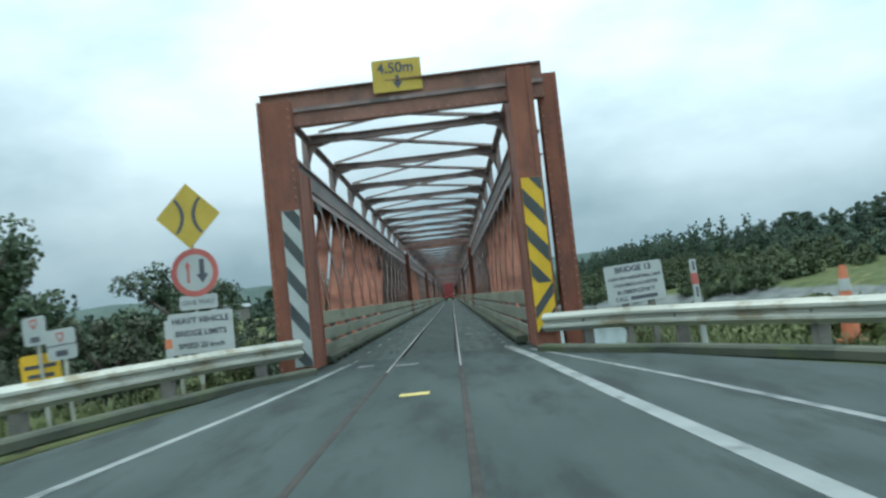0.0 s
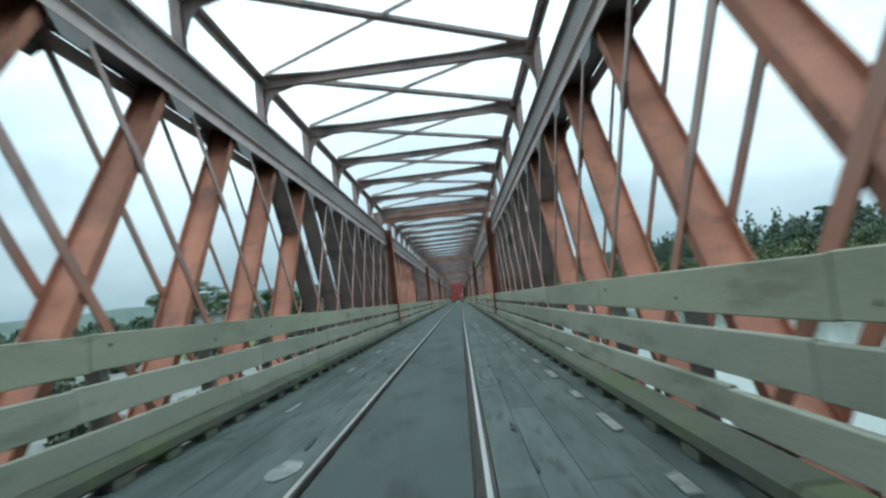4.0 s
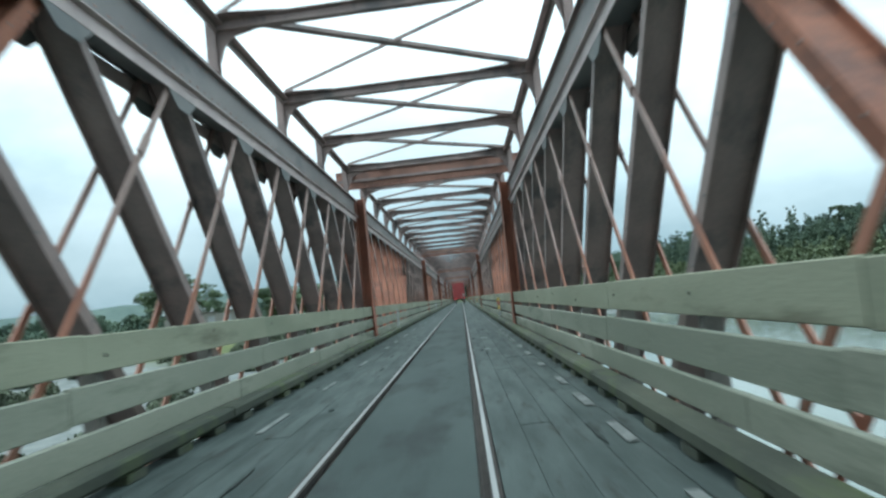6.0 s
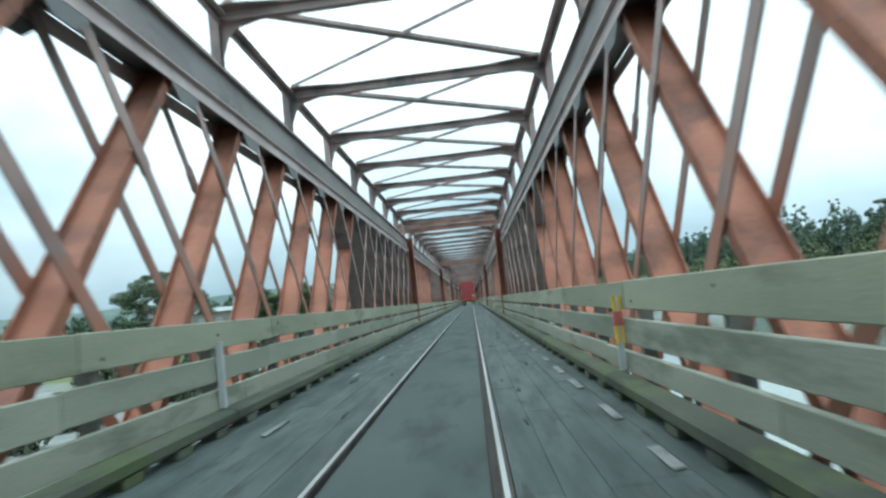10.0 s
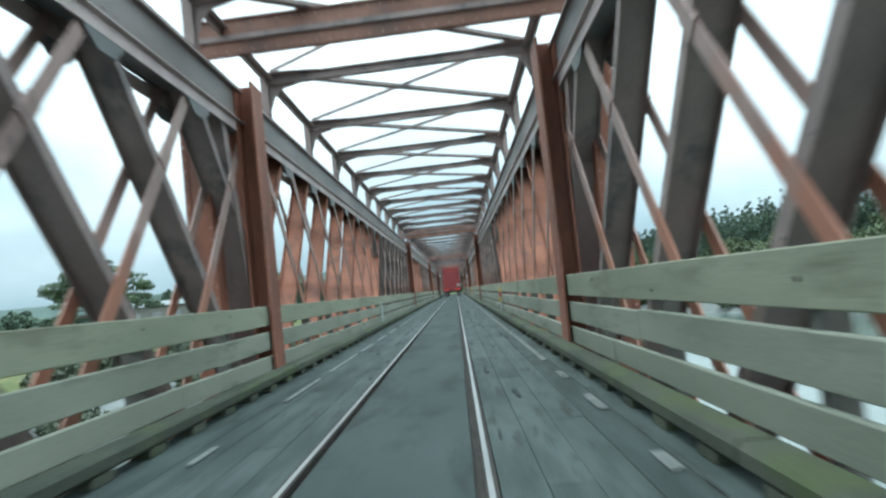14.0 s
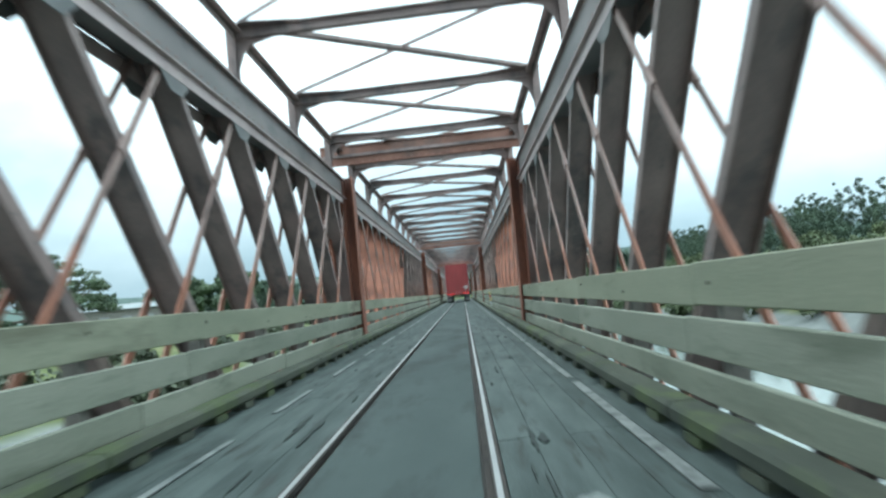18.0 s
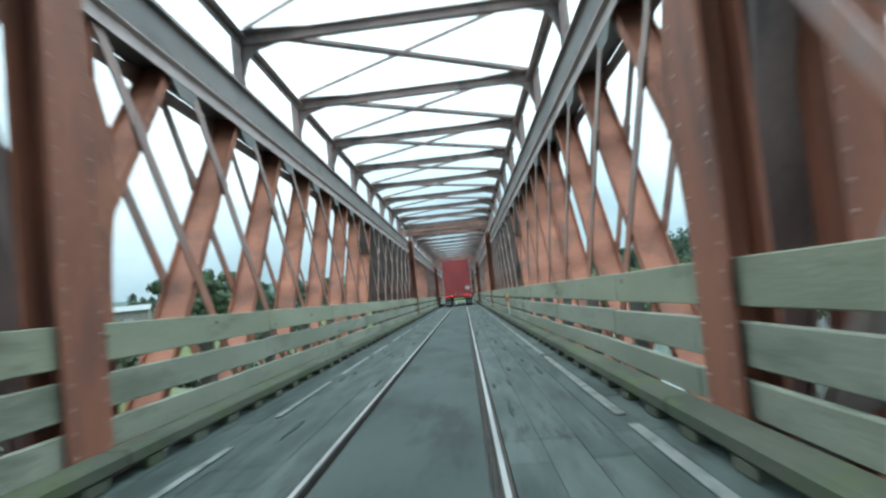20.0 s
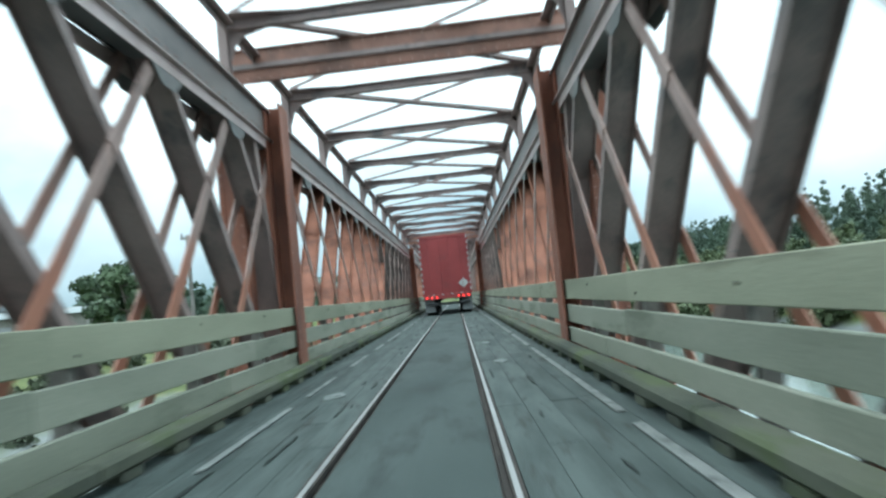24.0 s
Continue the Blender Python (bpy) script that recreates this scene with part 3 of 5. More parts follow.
# ---------------------------------------------------------------- portals on the piers
def stripe_board(name, label, parent, x0, x1, y, z0, z1, base, ink, flip_below=None):
    """A board with slanting bars, facing -y."""
    bm = bmesh.new()
    box(bm, x0, x1, y - 0.015, y, z0, z1)
    b = part(name, bm, base, parent, label)
    h, drop, thick = 0.62, 0.42, 0.29
    zf = z0 if flip_below is None else flip_below
    runs = [(-drop, zf, z1, z1 + drop - 0.12 if flip_below is None else zf + drop + 4 * h)]
    if flip_below is not None:
        runs.append((drop, z0, zf - 0.004, zf - drop))
    for sl, lo, hi, z in runs:
        if sl > 0:
            h, thick = 0.42, 0.20
        while z > lo - drop:
            q = [(x0 + 0.004, z), (x1 - 0.004, z + sl), (x1 - 0.004, z + sl - thick), (x0 + 0.004, z - thick)]
            # keep what lies between lo and hi
            for limit, keep in ((lo + 0.004, 1), (hi - 0.004, -1)):
                out = []
                for i, p in enumerate(q):
                    o = q[(i + 1) % len(q)]
                    pin, oin = keep * (p[1] - limit) >= 0, keep * (o[1] - limit) >= 0
                    if pin:
                        out.append(p)
                    if pin != oin:
                        k = (limit - p[1]) / (o[1] - p[1])
                        out.append((p[0] + (o[0] - p[0]) * k, limit))
                q = out
                if len(q) < 3:
                    break
            if len(q) > 2:
                bm = bmesh.new()
                plate(bm, q, "y", y - 0.019, 0.003)
                part("stripe", bm, ink, b)
            z -= h
    return b


def build_portal(at, beam_lo, beam_hi, y_beam, cols, xl=-2.66, xr=2.66, left_leg=None, y_top=None):
    t = thing("portal_frame", "deep red-brown riveted portal beam on columns over the roadway", "portal frame", "portals on the piers", at=pose(0, at, 0))
    y0 = y_beam
    for x, y, w, d in (left_leg or (xl, y0, 0.34, 0.36), (xr, y0 + SKEW, 0.34, 0.36)):
        bm = bmesh.new()
        prism(bm, (x, y, -1.2), (x, y, cols - (0.16 if w > 0.5 else 0.0)), lipped(w, d, 0.014, 0.07))
        c = part("column", bm, IRON_DARK, t)
        bm = bmesh.new()
        for k in range(30):
            for q in (-w / 2 + 0.035, w / 2 - 0.035):
                rivet(bm, (x + q, y - d / 2, 0.1 + k * 0.155), (0, -1, 0), 0.015)
        tagged(part("rivets", bm, RIVET, c), kind="stuff")
    y_top = y0 - 0.28 if y_top is None else y_top
    a, b = Vector((xl + 0.1, y_top, 0)), Vector((xr - 0.1, y_top + SKEW, 0))
    m = (beam_lo + beam_hi) / 2
    up = Vector((0, 0, 1))
    bm = bmesh.new()
    prism(bm, a + up * m, b + up * m, h_section(0.10 if beam_hi < 5 else 0.16, beam_hi - beam_lo, 0.018), (0, 1, 0))
    beam = part("beam", bm, IRON_BEAM, t)
    bm = bmesh.new()
    prism(bm, a + up * (m - 0.05) + Vector((0, -0.05, 0)), b + up * (m - 0.05) + Vector((0, -0.05, 0)), angle_section(0.09, 0.07, 0.014), (0, 1, 0))
    part("stiffener", bm, IRON_SHADED, beam)
    bm = bmesh.new()
    for k in range(31):
        p = a.lerp(b, k / 30)
        for z in (beam_lo + 0.06, beam_hi - 0.06):
            rivet(bm, (p.x, p.y - 0.01, z), (0, -1, 0), 0.015)
    tagged(part("rivets", bm, RIVET, beam), kind="stuff")
    return t


entry = build_portal(PIER, 4.44, 5.10, -0.25, 4.92, -2.64, 2.76, (-2.14, -1.19, 0.58, 0.30))
for n in range(1, SPANS + 1):
    build_portal(PIER + n * SPAN, 4.29, 4.78, -0.62, 4.30, y_top=-0.95)
for x, s in ((-2.12, -1), (2.12, 1)):
    bm = bmesh.new()
    prism(bm, (x, -0.42, 4.68), (x, 1.66, 4.68), angle_section(-s * 0.11, 0.11, 0.016))
    part("runner", bm, IRON_SHADED, entry)
for xa, xb, w, z in ((-1.95, 1.85, 0.10, 4.79), (1.95, -1.85, 0.06, 4.86)):
    bm = bmesh.new()
    prism(bm, (xa, -0.45, z), (xb, 1.58, z), angle_section(w, 0.06, 0.012), (0, 1, 0))
    part("bracing_bar", bm, IRON_SHADED, entry)
stripe_board("hazard_board", "white board with slanting black bars", entry, -2.15, -1.84, -1.36, 0.12, 2.81, WHITE, BLACK)
stripe_board("hazard_board", "yellow board with slanting black bars", entry, 2.02, 2.37, -1.335, 0.30, 2.95, YELLOW, BLACK, 1.12)

# upright guard posts beside the railings at the piers
for n in range(0, SPANS + 1):
    for s in (-1, 1):
        bm = bmesh.new()
        w = 0.26
        y = PIER + n * SPAN - (0.10 if s < 0 else 0.62)
        z1 = Z_TOP + 0.05 if n else (4.93 if s > 0 else 3.60)
        if n:
            prism(bm, (s * (1.94 + w / 2), y, 0.02), (s * (1.94 + w / 2), y, z1), h_section(0.56, w, 0.028), (0, 1, 0))
        else:
            y, x, d, w = (-2.22, 2.06, 1.10, 0.42) if s < 0 else (-2.40, 2.20, 1.30, 0.42)
            prism(bm, (s * x, y, 0.02), (s * x, y, z1), lipped(w, d, 0.02, 0.09))
        g = solid("guard_post", bm, IRON_DARK, "brown rusted iron post standing against the railing at a pier", "post", "pier guard posts")
        bm = bmesh.new()
        for k in range(26):
            for q in (-1, 1):
                if n:
                    rivet(bm, (s * 1.94, y + q * 0.22, 0.2 + k * 0.15), (-s, 0, 0), 0.014)
                else:
                    rivet(bm, (s * (x - w / 2), y + q * (d / 2 - 0.05), 0.2 + k * 0.138), (-s, 0, 0), 0.014)
        tagged(part("rivets", bm, RIVET, g), kind="stuff")

# clearance plate on the first beam
plate_t = thing("clearance_sign", "yellow height limit plate bolted to the portal beam", "sign", at=pose(0.05, PIER - 0.75, 5.17))
bm = bmesh.new()
box(bm, -0.45, 0.45, -0.012, 0.012, -0.30, 0.30)
part("panel", bm, YELLOW_DULL, plate_t)
words("4.50m", 0.27, INK, plate_t, pose(-0.02, -0.016, 0.13, 90), bold=0.006)
bm = bmesh.new()
plate(bm, [(-0.03, 0.0), (0.03, 0.0), (0.03, -0.12), (0.09, -0.12), (0.0, -0.26), (-0.09, -0.12), (-0.03, -0.12)], "y", -0.016, 0.003)
part("arrow", bm, INK, plate_t)

# ---------------------------------------------------------------- deck
bm = bmesh.new()
box(bm, -2.0, 2.0, 0.0, SPAN, -0.40, -0.075)
deck_mesh = finish("deck", bm, UNDER)
decks = []
for n in range(SPANS):
    ob = tagged(new("deck", deck_mesh), "dark timber deck structure of a bridge span on cross beams", "bridge deck", "deck spans", "structure")
    ob.location = (0, PIER + n * SPAN, 0)
    decks.append(ob)


def on_deck(ob):
    """Hand a piece that lies in world places to the deck span under it."""
    k = min(max(int((ob.location.y - PIER) // SPAN), 0), SPANS - 1)
    ob.location.y -= PIER + k * SPAN
    ob.parent = decks[k]
    return ob


# the smooth strips between and beside the rails
bm = bmesh.new()
G0, G1 = RAIL_MID - 0.5335, RAIL_MID + 0.5335
box(bm, G0 + 0.052, G1 - 0.052, 0.0, SPAN, -0.074, -0.004)
infill = finish("track_infill", bm, ASPHALT)
for ob in decks:
    p = new("track_infill", infill)
    p.parent = ob
    p["label"] = "smooth grey infill between the rails"

# rails
for gx, s in ((G0, -1), (G1, 1)):
    bm = bmesh.new()
    prism(bm, (gx + s * 0.035, -60, 0.0), (gx + s * 0.035, END + 0.3, 0.0), [(-0.033, 0.04), (0.033, 0.04), (0.033, 0.002), (0.022, -0.003), (-0.022, -0.003), (-0.033, 0.002)])
    r = solid("rail", bm, RAIL_RUST, "worn steel rail with a polished head sunk flush in the roadway", "rail", "rails in the deck")
    bm = bmesh.new()
    box(bm, gx + s * 0.035 - 0.065, gx + s * 0.035 + 0.065, -60, END + 0.3, -0.072, -0.05)
    box(bm, gx + s * 0.035 - 0.01, gx + s * 0.035 + 0.01, -60, END + 0.3, -0.05, -0.04)
    foot = bm
    bm = bmesh.new()
    box(bm, gx + s * 0.029 - 0.015, gx + s * 0.029 + 0.015, -4.5, END + 0.3, 0.001, 0.006)
    part("running_strip", bm, RAIL_HEAD, r, "polished running strip, reflected sky put into its pale colour")
    part("rail_foot", foot, RAIL_RUST, r, "rusty foot of the rail in its groove")

# edge lines, worn away in stretches
rl = random.Random(31)
for x, w, mt, early, late in ((-1.33, 0.065, LINE_FAINT, (0.5, 1.2, 1.5, 4.0), (1.5, 4.0, 0.5, 1.6)), (1.57, 0.085, LINE_WORN, (0.4, 0.9, 0.6, 1.5), (2.5, 7.0, 0.15, 0.5))):
    bm = bmesh.new()
    y = PIER - 0.2
    while y < END:
        lo, hi, g0, g1 = early if y < 66 else late
        L = rl.uniform(lo, hi)
        a, b = w * rl.uniform(0.38, 0.5), w * rl.uniform(0.38, 0.5)
        plan = [(x - a, y), (x + b, y + rl.uniform(-0.05, 0.05)), (x + b, y + L), (x - a, y + L + rl.uniform(-0.06, 0.06))]
        lo_v = [bm.verts.new((px, py, -0.0035)) for px, py in plan]
        hi_v = [bm.verts.new((px, py, 0.004)) for px, py in plan]
        for k in range(4):
            bm.faces.new((lo_v[k], lo_v[(k + 1) % 4], hi_v[(k + 1) % 4], hi_v[k]))
        bm.faces.new(hi_v)
        y += L + rl.uniform(g0, g1)
    solid("edge_line", bm, mt, "worn broken white painted line along the edge of the deck", "road line", "edge lines", "structure")

# dark hollows worn into the deck surface, most of them beside the rails
HOLLOW = paint("dark_worn_hollow", (0.022, 0.029, 0.028), (0.040, 0.050, 0.048), 0.9, 5, 60, 0.3, spec=0.15)
rh = random.Random(57)
for n in range(SPANS):
    bm = bmesh.new()
    for k in range(30 if n < 2 else 60):
        y = rh.uniform(0.4, SPAN - 0.4)
        x = RAIL_MID + rh.choice((-1, 1)) * (0.66 + rh.random() ** 1.5 * 0.75)
        w, L = rh.uniform(0.008, 0.03), rh.uniform(0.10, 0.55)
        pts = [(x + w * math.cos(a) * rh.uniform(0.3, 1.5), y + L * math.sin(a) * rh.uniform(0.4, 1.2)) for a in np.linspace(0, 2 * math.pi, 13, endpoint=False)]
        lo_v = [bm.verts.new((px, py, -0.02)) for px, py in pts]
        hi_v = [bm.verts.new((px, py, 0.0012)) for px, py in pts]
        for q in range(13):
            bm.faces.new((lo_v[q], lo_v[(q + 1) % 13], hi_v[(q + 1) % 13], hi_v[q]))
        bm.faces.new(hi_v)
    tagged(part("worn_hollows", bm, HOLLOW, decks[n], "dark worn hollows in the deck planks"), kind="stuff")

# worn pale repair patches
PATCH = paint("pale_filler_patch", (0.10, 0.12, 0.118), (0.19, 0.21, 0.205), 0.85, 5, 60, 0.2, stain=(0.06, 0.07, 0.07), stain_scale=6, stain_at=0.52, spec=0.2)
rq = random.Random(4)
for x, y, w, L in ((0.99, 4.2, 0.24, 0.5), (-0.66, 7.4, 0.2, 0.7), (1.0, 30.1, 0.22, 0.55), (0.96, 26.2, 0.16, 0.3), (1.12, 33.5, 0.2, 0.4), (0.92, 142, 0.2, 0.6), (0.97, 138, 0.2, 0.5), (-0.99, 135.8, 0.22, 0.6), (-0.95, 62.0, 0.2, 0.4), (1.05, 88.3, 0.18, 0.5), (-0.25, -3.4, 0.5, 0.3), (-1.0, -2.9, 0.3, 0.5)):
    bm = bmesh.new()
    ring_pts = [(x + w * 0.5 * math.cos(a) * rq.uniform(0.75, 1.15), y + L * 0.5 * math.sin(a) * rq.uniform(0.75, 1.15)) for a in np.linspace(0, 2 * math.pi, 12, endpoint=False)]
    lo_v = [bm.verts.new((px, py, -0.006)) for px, py in ring_pts]
    hi_v = [bm.verts.new((px, py, 0.0015)) for px, py in ring_pts]
    for k in range(12):
        bm.faces.new((lo_v[k], lo_v[(k + 1) % 12], hi_v[(k + 1) % 12], hi_v[k]))
    bm.faces.new(hi_v)
    p = part("patch", bm, PATCH, decks[min(max(int((y - PIER) // SPAN), 0), SPANS - 1)], "pale worn filler patch")
    p.location.y = -p.parent.location.y

# kerbs: timbers on blocks, one run a span and side
def build_kerb():
    t = thing("kerb", "mossy grey timber kerb on spacer blocks along the deck edge", "kerb", "deck kerbs")
    n = 5
    L = SPAN / n
    for k in range(n):
        bm = bmesh.new()
        prism(bm, (0, k * L + 0.015, 0.115), (0, (k + 1) * L - 0.015, 0.115), soft_rect(0.21, 0.12, 0.025))
        part("kerb_timber", bm, KERB, t)
    for k in range(40):
        bm = bmesh.new()
        y = SPAN / 40 * (k + 0.5)
        box(bm, -0.10, 0.10, y - 0.15, y + 0.15, -0.003, 0.056)
        part("kerb_block", bm, KERB, t)
    return t


# railings: three boards on posts, one run a span and side
def build_railing():
    """Road side towards +x."""
    t = thing("railing", "three weathered grey-green timber boards on posts along the deck", "railing", "deck railings")
    rnd = random.Random(5)
    for z0, z1, off in ((0.755, 1.02, 0.0), (0.43, 0.67, 0.9), (0.155, 0.355, 0.45)):
        y = 0.0
        lens = [off * PANEL + PANEL] if off else []
        while sum(lens) + 2 * PANEL < SPAN:
            lens.append(2 * PANEL)
        lens.append(SPAN - sum(lens))
        for L in lens:
            bm = bmesh.new()
            dz, dx = rnd.uniform(-0.008, 0.008), rnd.uniform(-0.004, 0.004)
            prism(bm, (-0.025 + dx, y + 0.006, (z0 + z1) / 2 + dz), (-0.025 - dx, y + L - 0.006, (z0 + z1) / 2 - dz), soft_rect(0.05, z1 - z0, 0.007))
            b = part("board", bm, BOARD_TOP if z0 > 0.7 else BOARD, t)
            if z0 > 0.7:
                bm = bmesh.new()
                k = 0.3
                while k < L:
                    for q in (rnd.uniform(-0.06, 0.06),):
                        cylinder(bm, (-0.002 + dx, y + k, (z0 + z1) / 2 + q), (0.008 + dx, y + k, (z0 + z1) / 2 + q), 0.016, 0.012, 8)
                    k += PANEL
                part("bolt", bm, RAIL_RUST, b, "rusty bolt heads")
            y += L
    for k in range(15):
        bm = bmesh.new()
        y = PANEL * k + 0.3
        box(bm, -0.17, -0.054, y - 0.06, y + 0.06, -0.40, 0.99)
        part("post", bm, POST_WOOD, t)
    return t


kerb_a, railing_a = build_kerb(), build_railing()
for n in range(SPANS):
    y = PIER + n * SPAN
    for ob, xk in ((kerb_a, 1.86), (railing_a, 2.0)):
        if n == 0:
            ob.matrix_basis = pose(-xk, y, 0)
        else:
            copy_thing(ob, pose(-xk, y, 0))
        copy_thing(ob, pose(xk, y + SPAN, 0, 0, 0, 180))


# reflector posts on the railing
def marker_post(x, y, z, h, lean=0.0, banded=True):
    t = thing("marker_post", "white plastic reflector post with a red band on the railing" if banded else "plain dirty white plastic marker post on the railing", "marker post", "reflector posts", at=pose(x, y, z, 0, lean, 0))
    bm = bmesh.new()
    prism(bm, (0, 0, 0), (0, 0, h * 0.98), soft_rect(0.07, 0.03, 0.008))
    part("post", bm, WHITE, t)
    if not banded:
        return t
    for name, lo, hi, mt, g in (("reflector", 0.36, 0.60, ORANGE_Y, 0.008), ("band", 0.605, 0.80, RED, 0.022), ("tip", 0.805, 1.01, YELLOW, 0.008)):
        bm = bmesh.new()
        if name == "band":
            prism(bm, (0, 0, h * lo), (0, 0, h * hi), soft_rect(0.07 + g, 0.03 + g, 0.012))
        else:
            for q in (-0.024, 0.024):
                prism(bm, (q, 0, h * lo), (q * 1.15, 0, h * hi), soft_rect(0.034, 0.03 + g, 0.008))
        part(name, bm, mt, t)
    return t


for y, lean in ((40.6, 0.0), (82.15, 2.0), (123.25, -3.0)):
    marker_post(1.945, y, 0.176, 0.70, lean)
for y in (40.65, 82.9):
    marker_post(-1.945, y, 0.176, 0.66, 0.0, False)

# piers
for n in range(SPANS + 1):
    y = PIER + n * SPAN
    t = thing("bridge_pier", "weathered concrete pier with a capping beam under the bridge", "bridge pier", "piers in the riverbed")
    bm = bmesh.new()
    prism(bm, (-3.1, y + SKEW / 2, -1.2), (3.1, y + SKEW / 2, -1.2), soft_rect(1.2, 0.52, 0.06), (0, 1, 0))
    part("cap", bm, CONCRETE, t)
    for x in (-2.2, 2.2):
        bm = bmesh.new()
        cylinder(bm, (x, y + SKEW / 2, -6.0), (x, y + SKEW / 2, -1.45), 0.62, 0.55, 20)
        part("column", bm, CONCRETE, t)


# ---------------------------------------------------------------- ground, road, river
def smooth(a, b, v):
    k = min(max((v - a) / (b - a), 0.0), 1.0)
    return k * k * (3 - 2 * k)


def shore(y):
    """Where the right bank of the river begins; it draws near to the bridge further on."""
    return 60 - 16 * smooth(55, 105, y) - 19 * smooth(95, 138, y) - 5 * smooth(145, 185, y) - 9 * smooth(180, 240, y)


def land(x, y):
    """Height of the ground."""
    bed = -4.2 + 0.35 * noise.noise(Vector((x * 0.04, y * 0.02, 0.3)))
    left = smooth(-45, -80, x)
    bed += left * 1.9
    # the far left bank, where the fields are
    field = smooth(75, 140, y) * smooth(-7, -28, x)
    bed = bed * (1 - field) - 0.8 * field
    q = shore(y)
    bed += smooth(q - 1, q + 3, x) * 1.8 + smooth(q, q + 34, x) * 3.2
    # the approach stands on a bank
    half = 5.5 + max(-PIER - y - 3.0, 0.0) * 0.55
    ext = 9.0 * smooth(3.2, 5.0, x)
    near = smooth(-0.5 + ext, -4.5 + 0.6 * ext, y) * (1 - smooth(half, half + 9.0, abs(x - 1.0) - 0.9 * ext))
    near = max(near, smooth(-6, -22, y) * (1 - smooth(40, 80, abs(x))))
    far = smooth(END - 1, END + 5, y)
    up = max(near, far)
    return bed * (1 - up) + (-0.14 + 0.03 * noise.noise(Vector((x * 0.3, y * 0.3, 2)))) * up


def axis_lines(marks):
    out = []
    for a, b, n in marks:
        out += list(np.linspace(a, b, n, endpoint=False))
    out.append(marks[-1][1])
    return out


xs = axis_lines([(-3000, -300, 12), (-300, -90, 18), (-90, -12, 44), (-12, 14, 52), (14, 60, 24), (60, 300, 30), (300, 3000, 12)])
ys = axis_lines([(-600, -60, 14), (-60, -20, 20), (-20, 6, 52), (6, 320, 70), (320, 4000, 20)])
verts = [(x, y, land(x, y)) for y in ys for x in xs]
nx = len(xs)
faces = [(j * nx + i, j * nx + i + 1, (j + 1) * nx + i + 1, (j + 1) * nx + i) for j in range(len(ys) - 1) for i in range(nx - 1)]
me = bpy.data.meshes.new("ground")
me.from_pydata(verts, [], faces)
me.materials.append(GRASS)
for p in me.polygons:
    p.use_smooth = True
tagged(new("ground", me), "grassy banks and pale gravel riverbed", "ground", kind="structure")

bm = bmesh.new()
edge = [(6 + 3 * math.sin(k * 0.7), 2 + k * 9.0) for k in range(-5, 27)]
other = [(50 + 6 * math.sin(k * 0.5 + 1), 2 + k * 9.0) for k in range(-5, 27)]
ra = [bm.verts.new((x, y, -3.95)) for x, y in edge]
rb = [bm.verts.new((x, y, -3.95)) for x, y in other]
for k in range(len(ra) - 1):
    bm.faces.new((ra[k], rb[k], rb[k + 1], ra[k + 1]))
solid("river", bm, WATER, "grey-green river water beside the bridge", "river", kind="structure")

# the approach road, with its lines
bm = bmesh.new()
left_edge = [(-2.15, PIER - 0.003), (-2.5, -4.5), (-3.4, -9), (-4.4, -16), (-5.2, -24), (-6, -60)]
right_edge = [(2.15, PIER - 0.003), (2.9, -4.5), (4.6, -9), (7.0, -16), (9.2, -24), (14, -60)]
def strip(bm, a, b, z0, z1):
    p = [[bm.verts.new((x, y, z)) for x, y in pts] for z in (z0, z1) for pts in (a, b)]
    for k in range(len(a) - 1):
        bm.faces.new((p[2][k], p[3][k], p[3][k + 1], p[2][k + 1]))
        bm.faces.new((p[0][k], p[2][k], p[2][k + 1], p[0][k + 1]))
        bm.faces.new((p[1][k], p[3][k], p[3][k + 1], p[1][k + 1]))
strip(bm, left_edge, right_edge, -0.2, -0.004)
solid("road", bm, ASPHALT, "grey asphalt approach road in front of the bridge", "road", kind="structure")

def line_on(pts, w, mat, label):
    bm = bmesh.new()
    strip(bm, [(x - w / 2, y) for x, y in pts], [(x + w / 2, y) for x, y in pts], -0.004, 0.002)
    solid("road_line", bm, mat, label, "road line", "lines on the approach", "structure")
line_on([(-1.36, PIER - 0.3), (-1.55, -4.5), (-1.88, -7.6), (-2.5, -12), (-3.6, -22)], 0.11, LINE, "worn white edge line on the approach road")
line_on([(1.58, PIER + 0.1), (1.8, -4.4), (2.06, -9.2), (2.5, -16), (3.2, -26)], 0.16, LINE, "thick white edge line leading onto the bridge")
line_on([(1.92, -2.8), (2.83, -8.1), (3.1, -10.0), (4.2, -18)], 0.09, LINE_FAINT, "thin worn white line splaying from the bridge")
bm = bmesh.new()
box(bm, -0.08, 0.26, -7.52, -7.30, -0.004, 0.002)
solid("road_mark", bm, LINE_YELLOW, "short yellow painted bar on the road between the rails", "road mark", kind="structure")


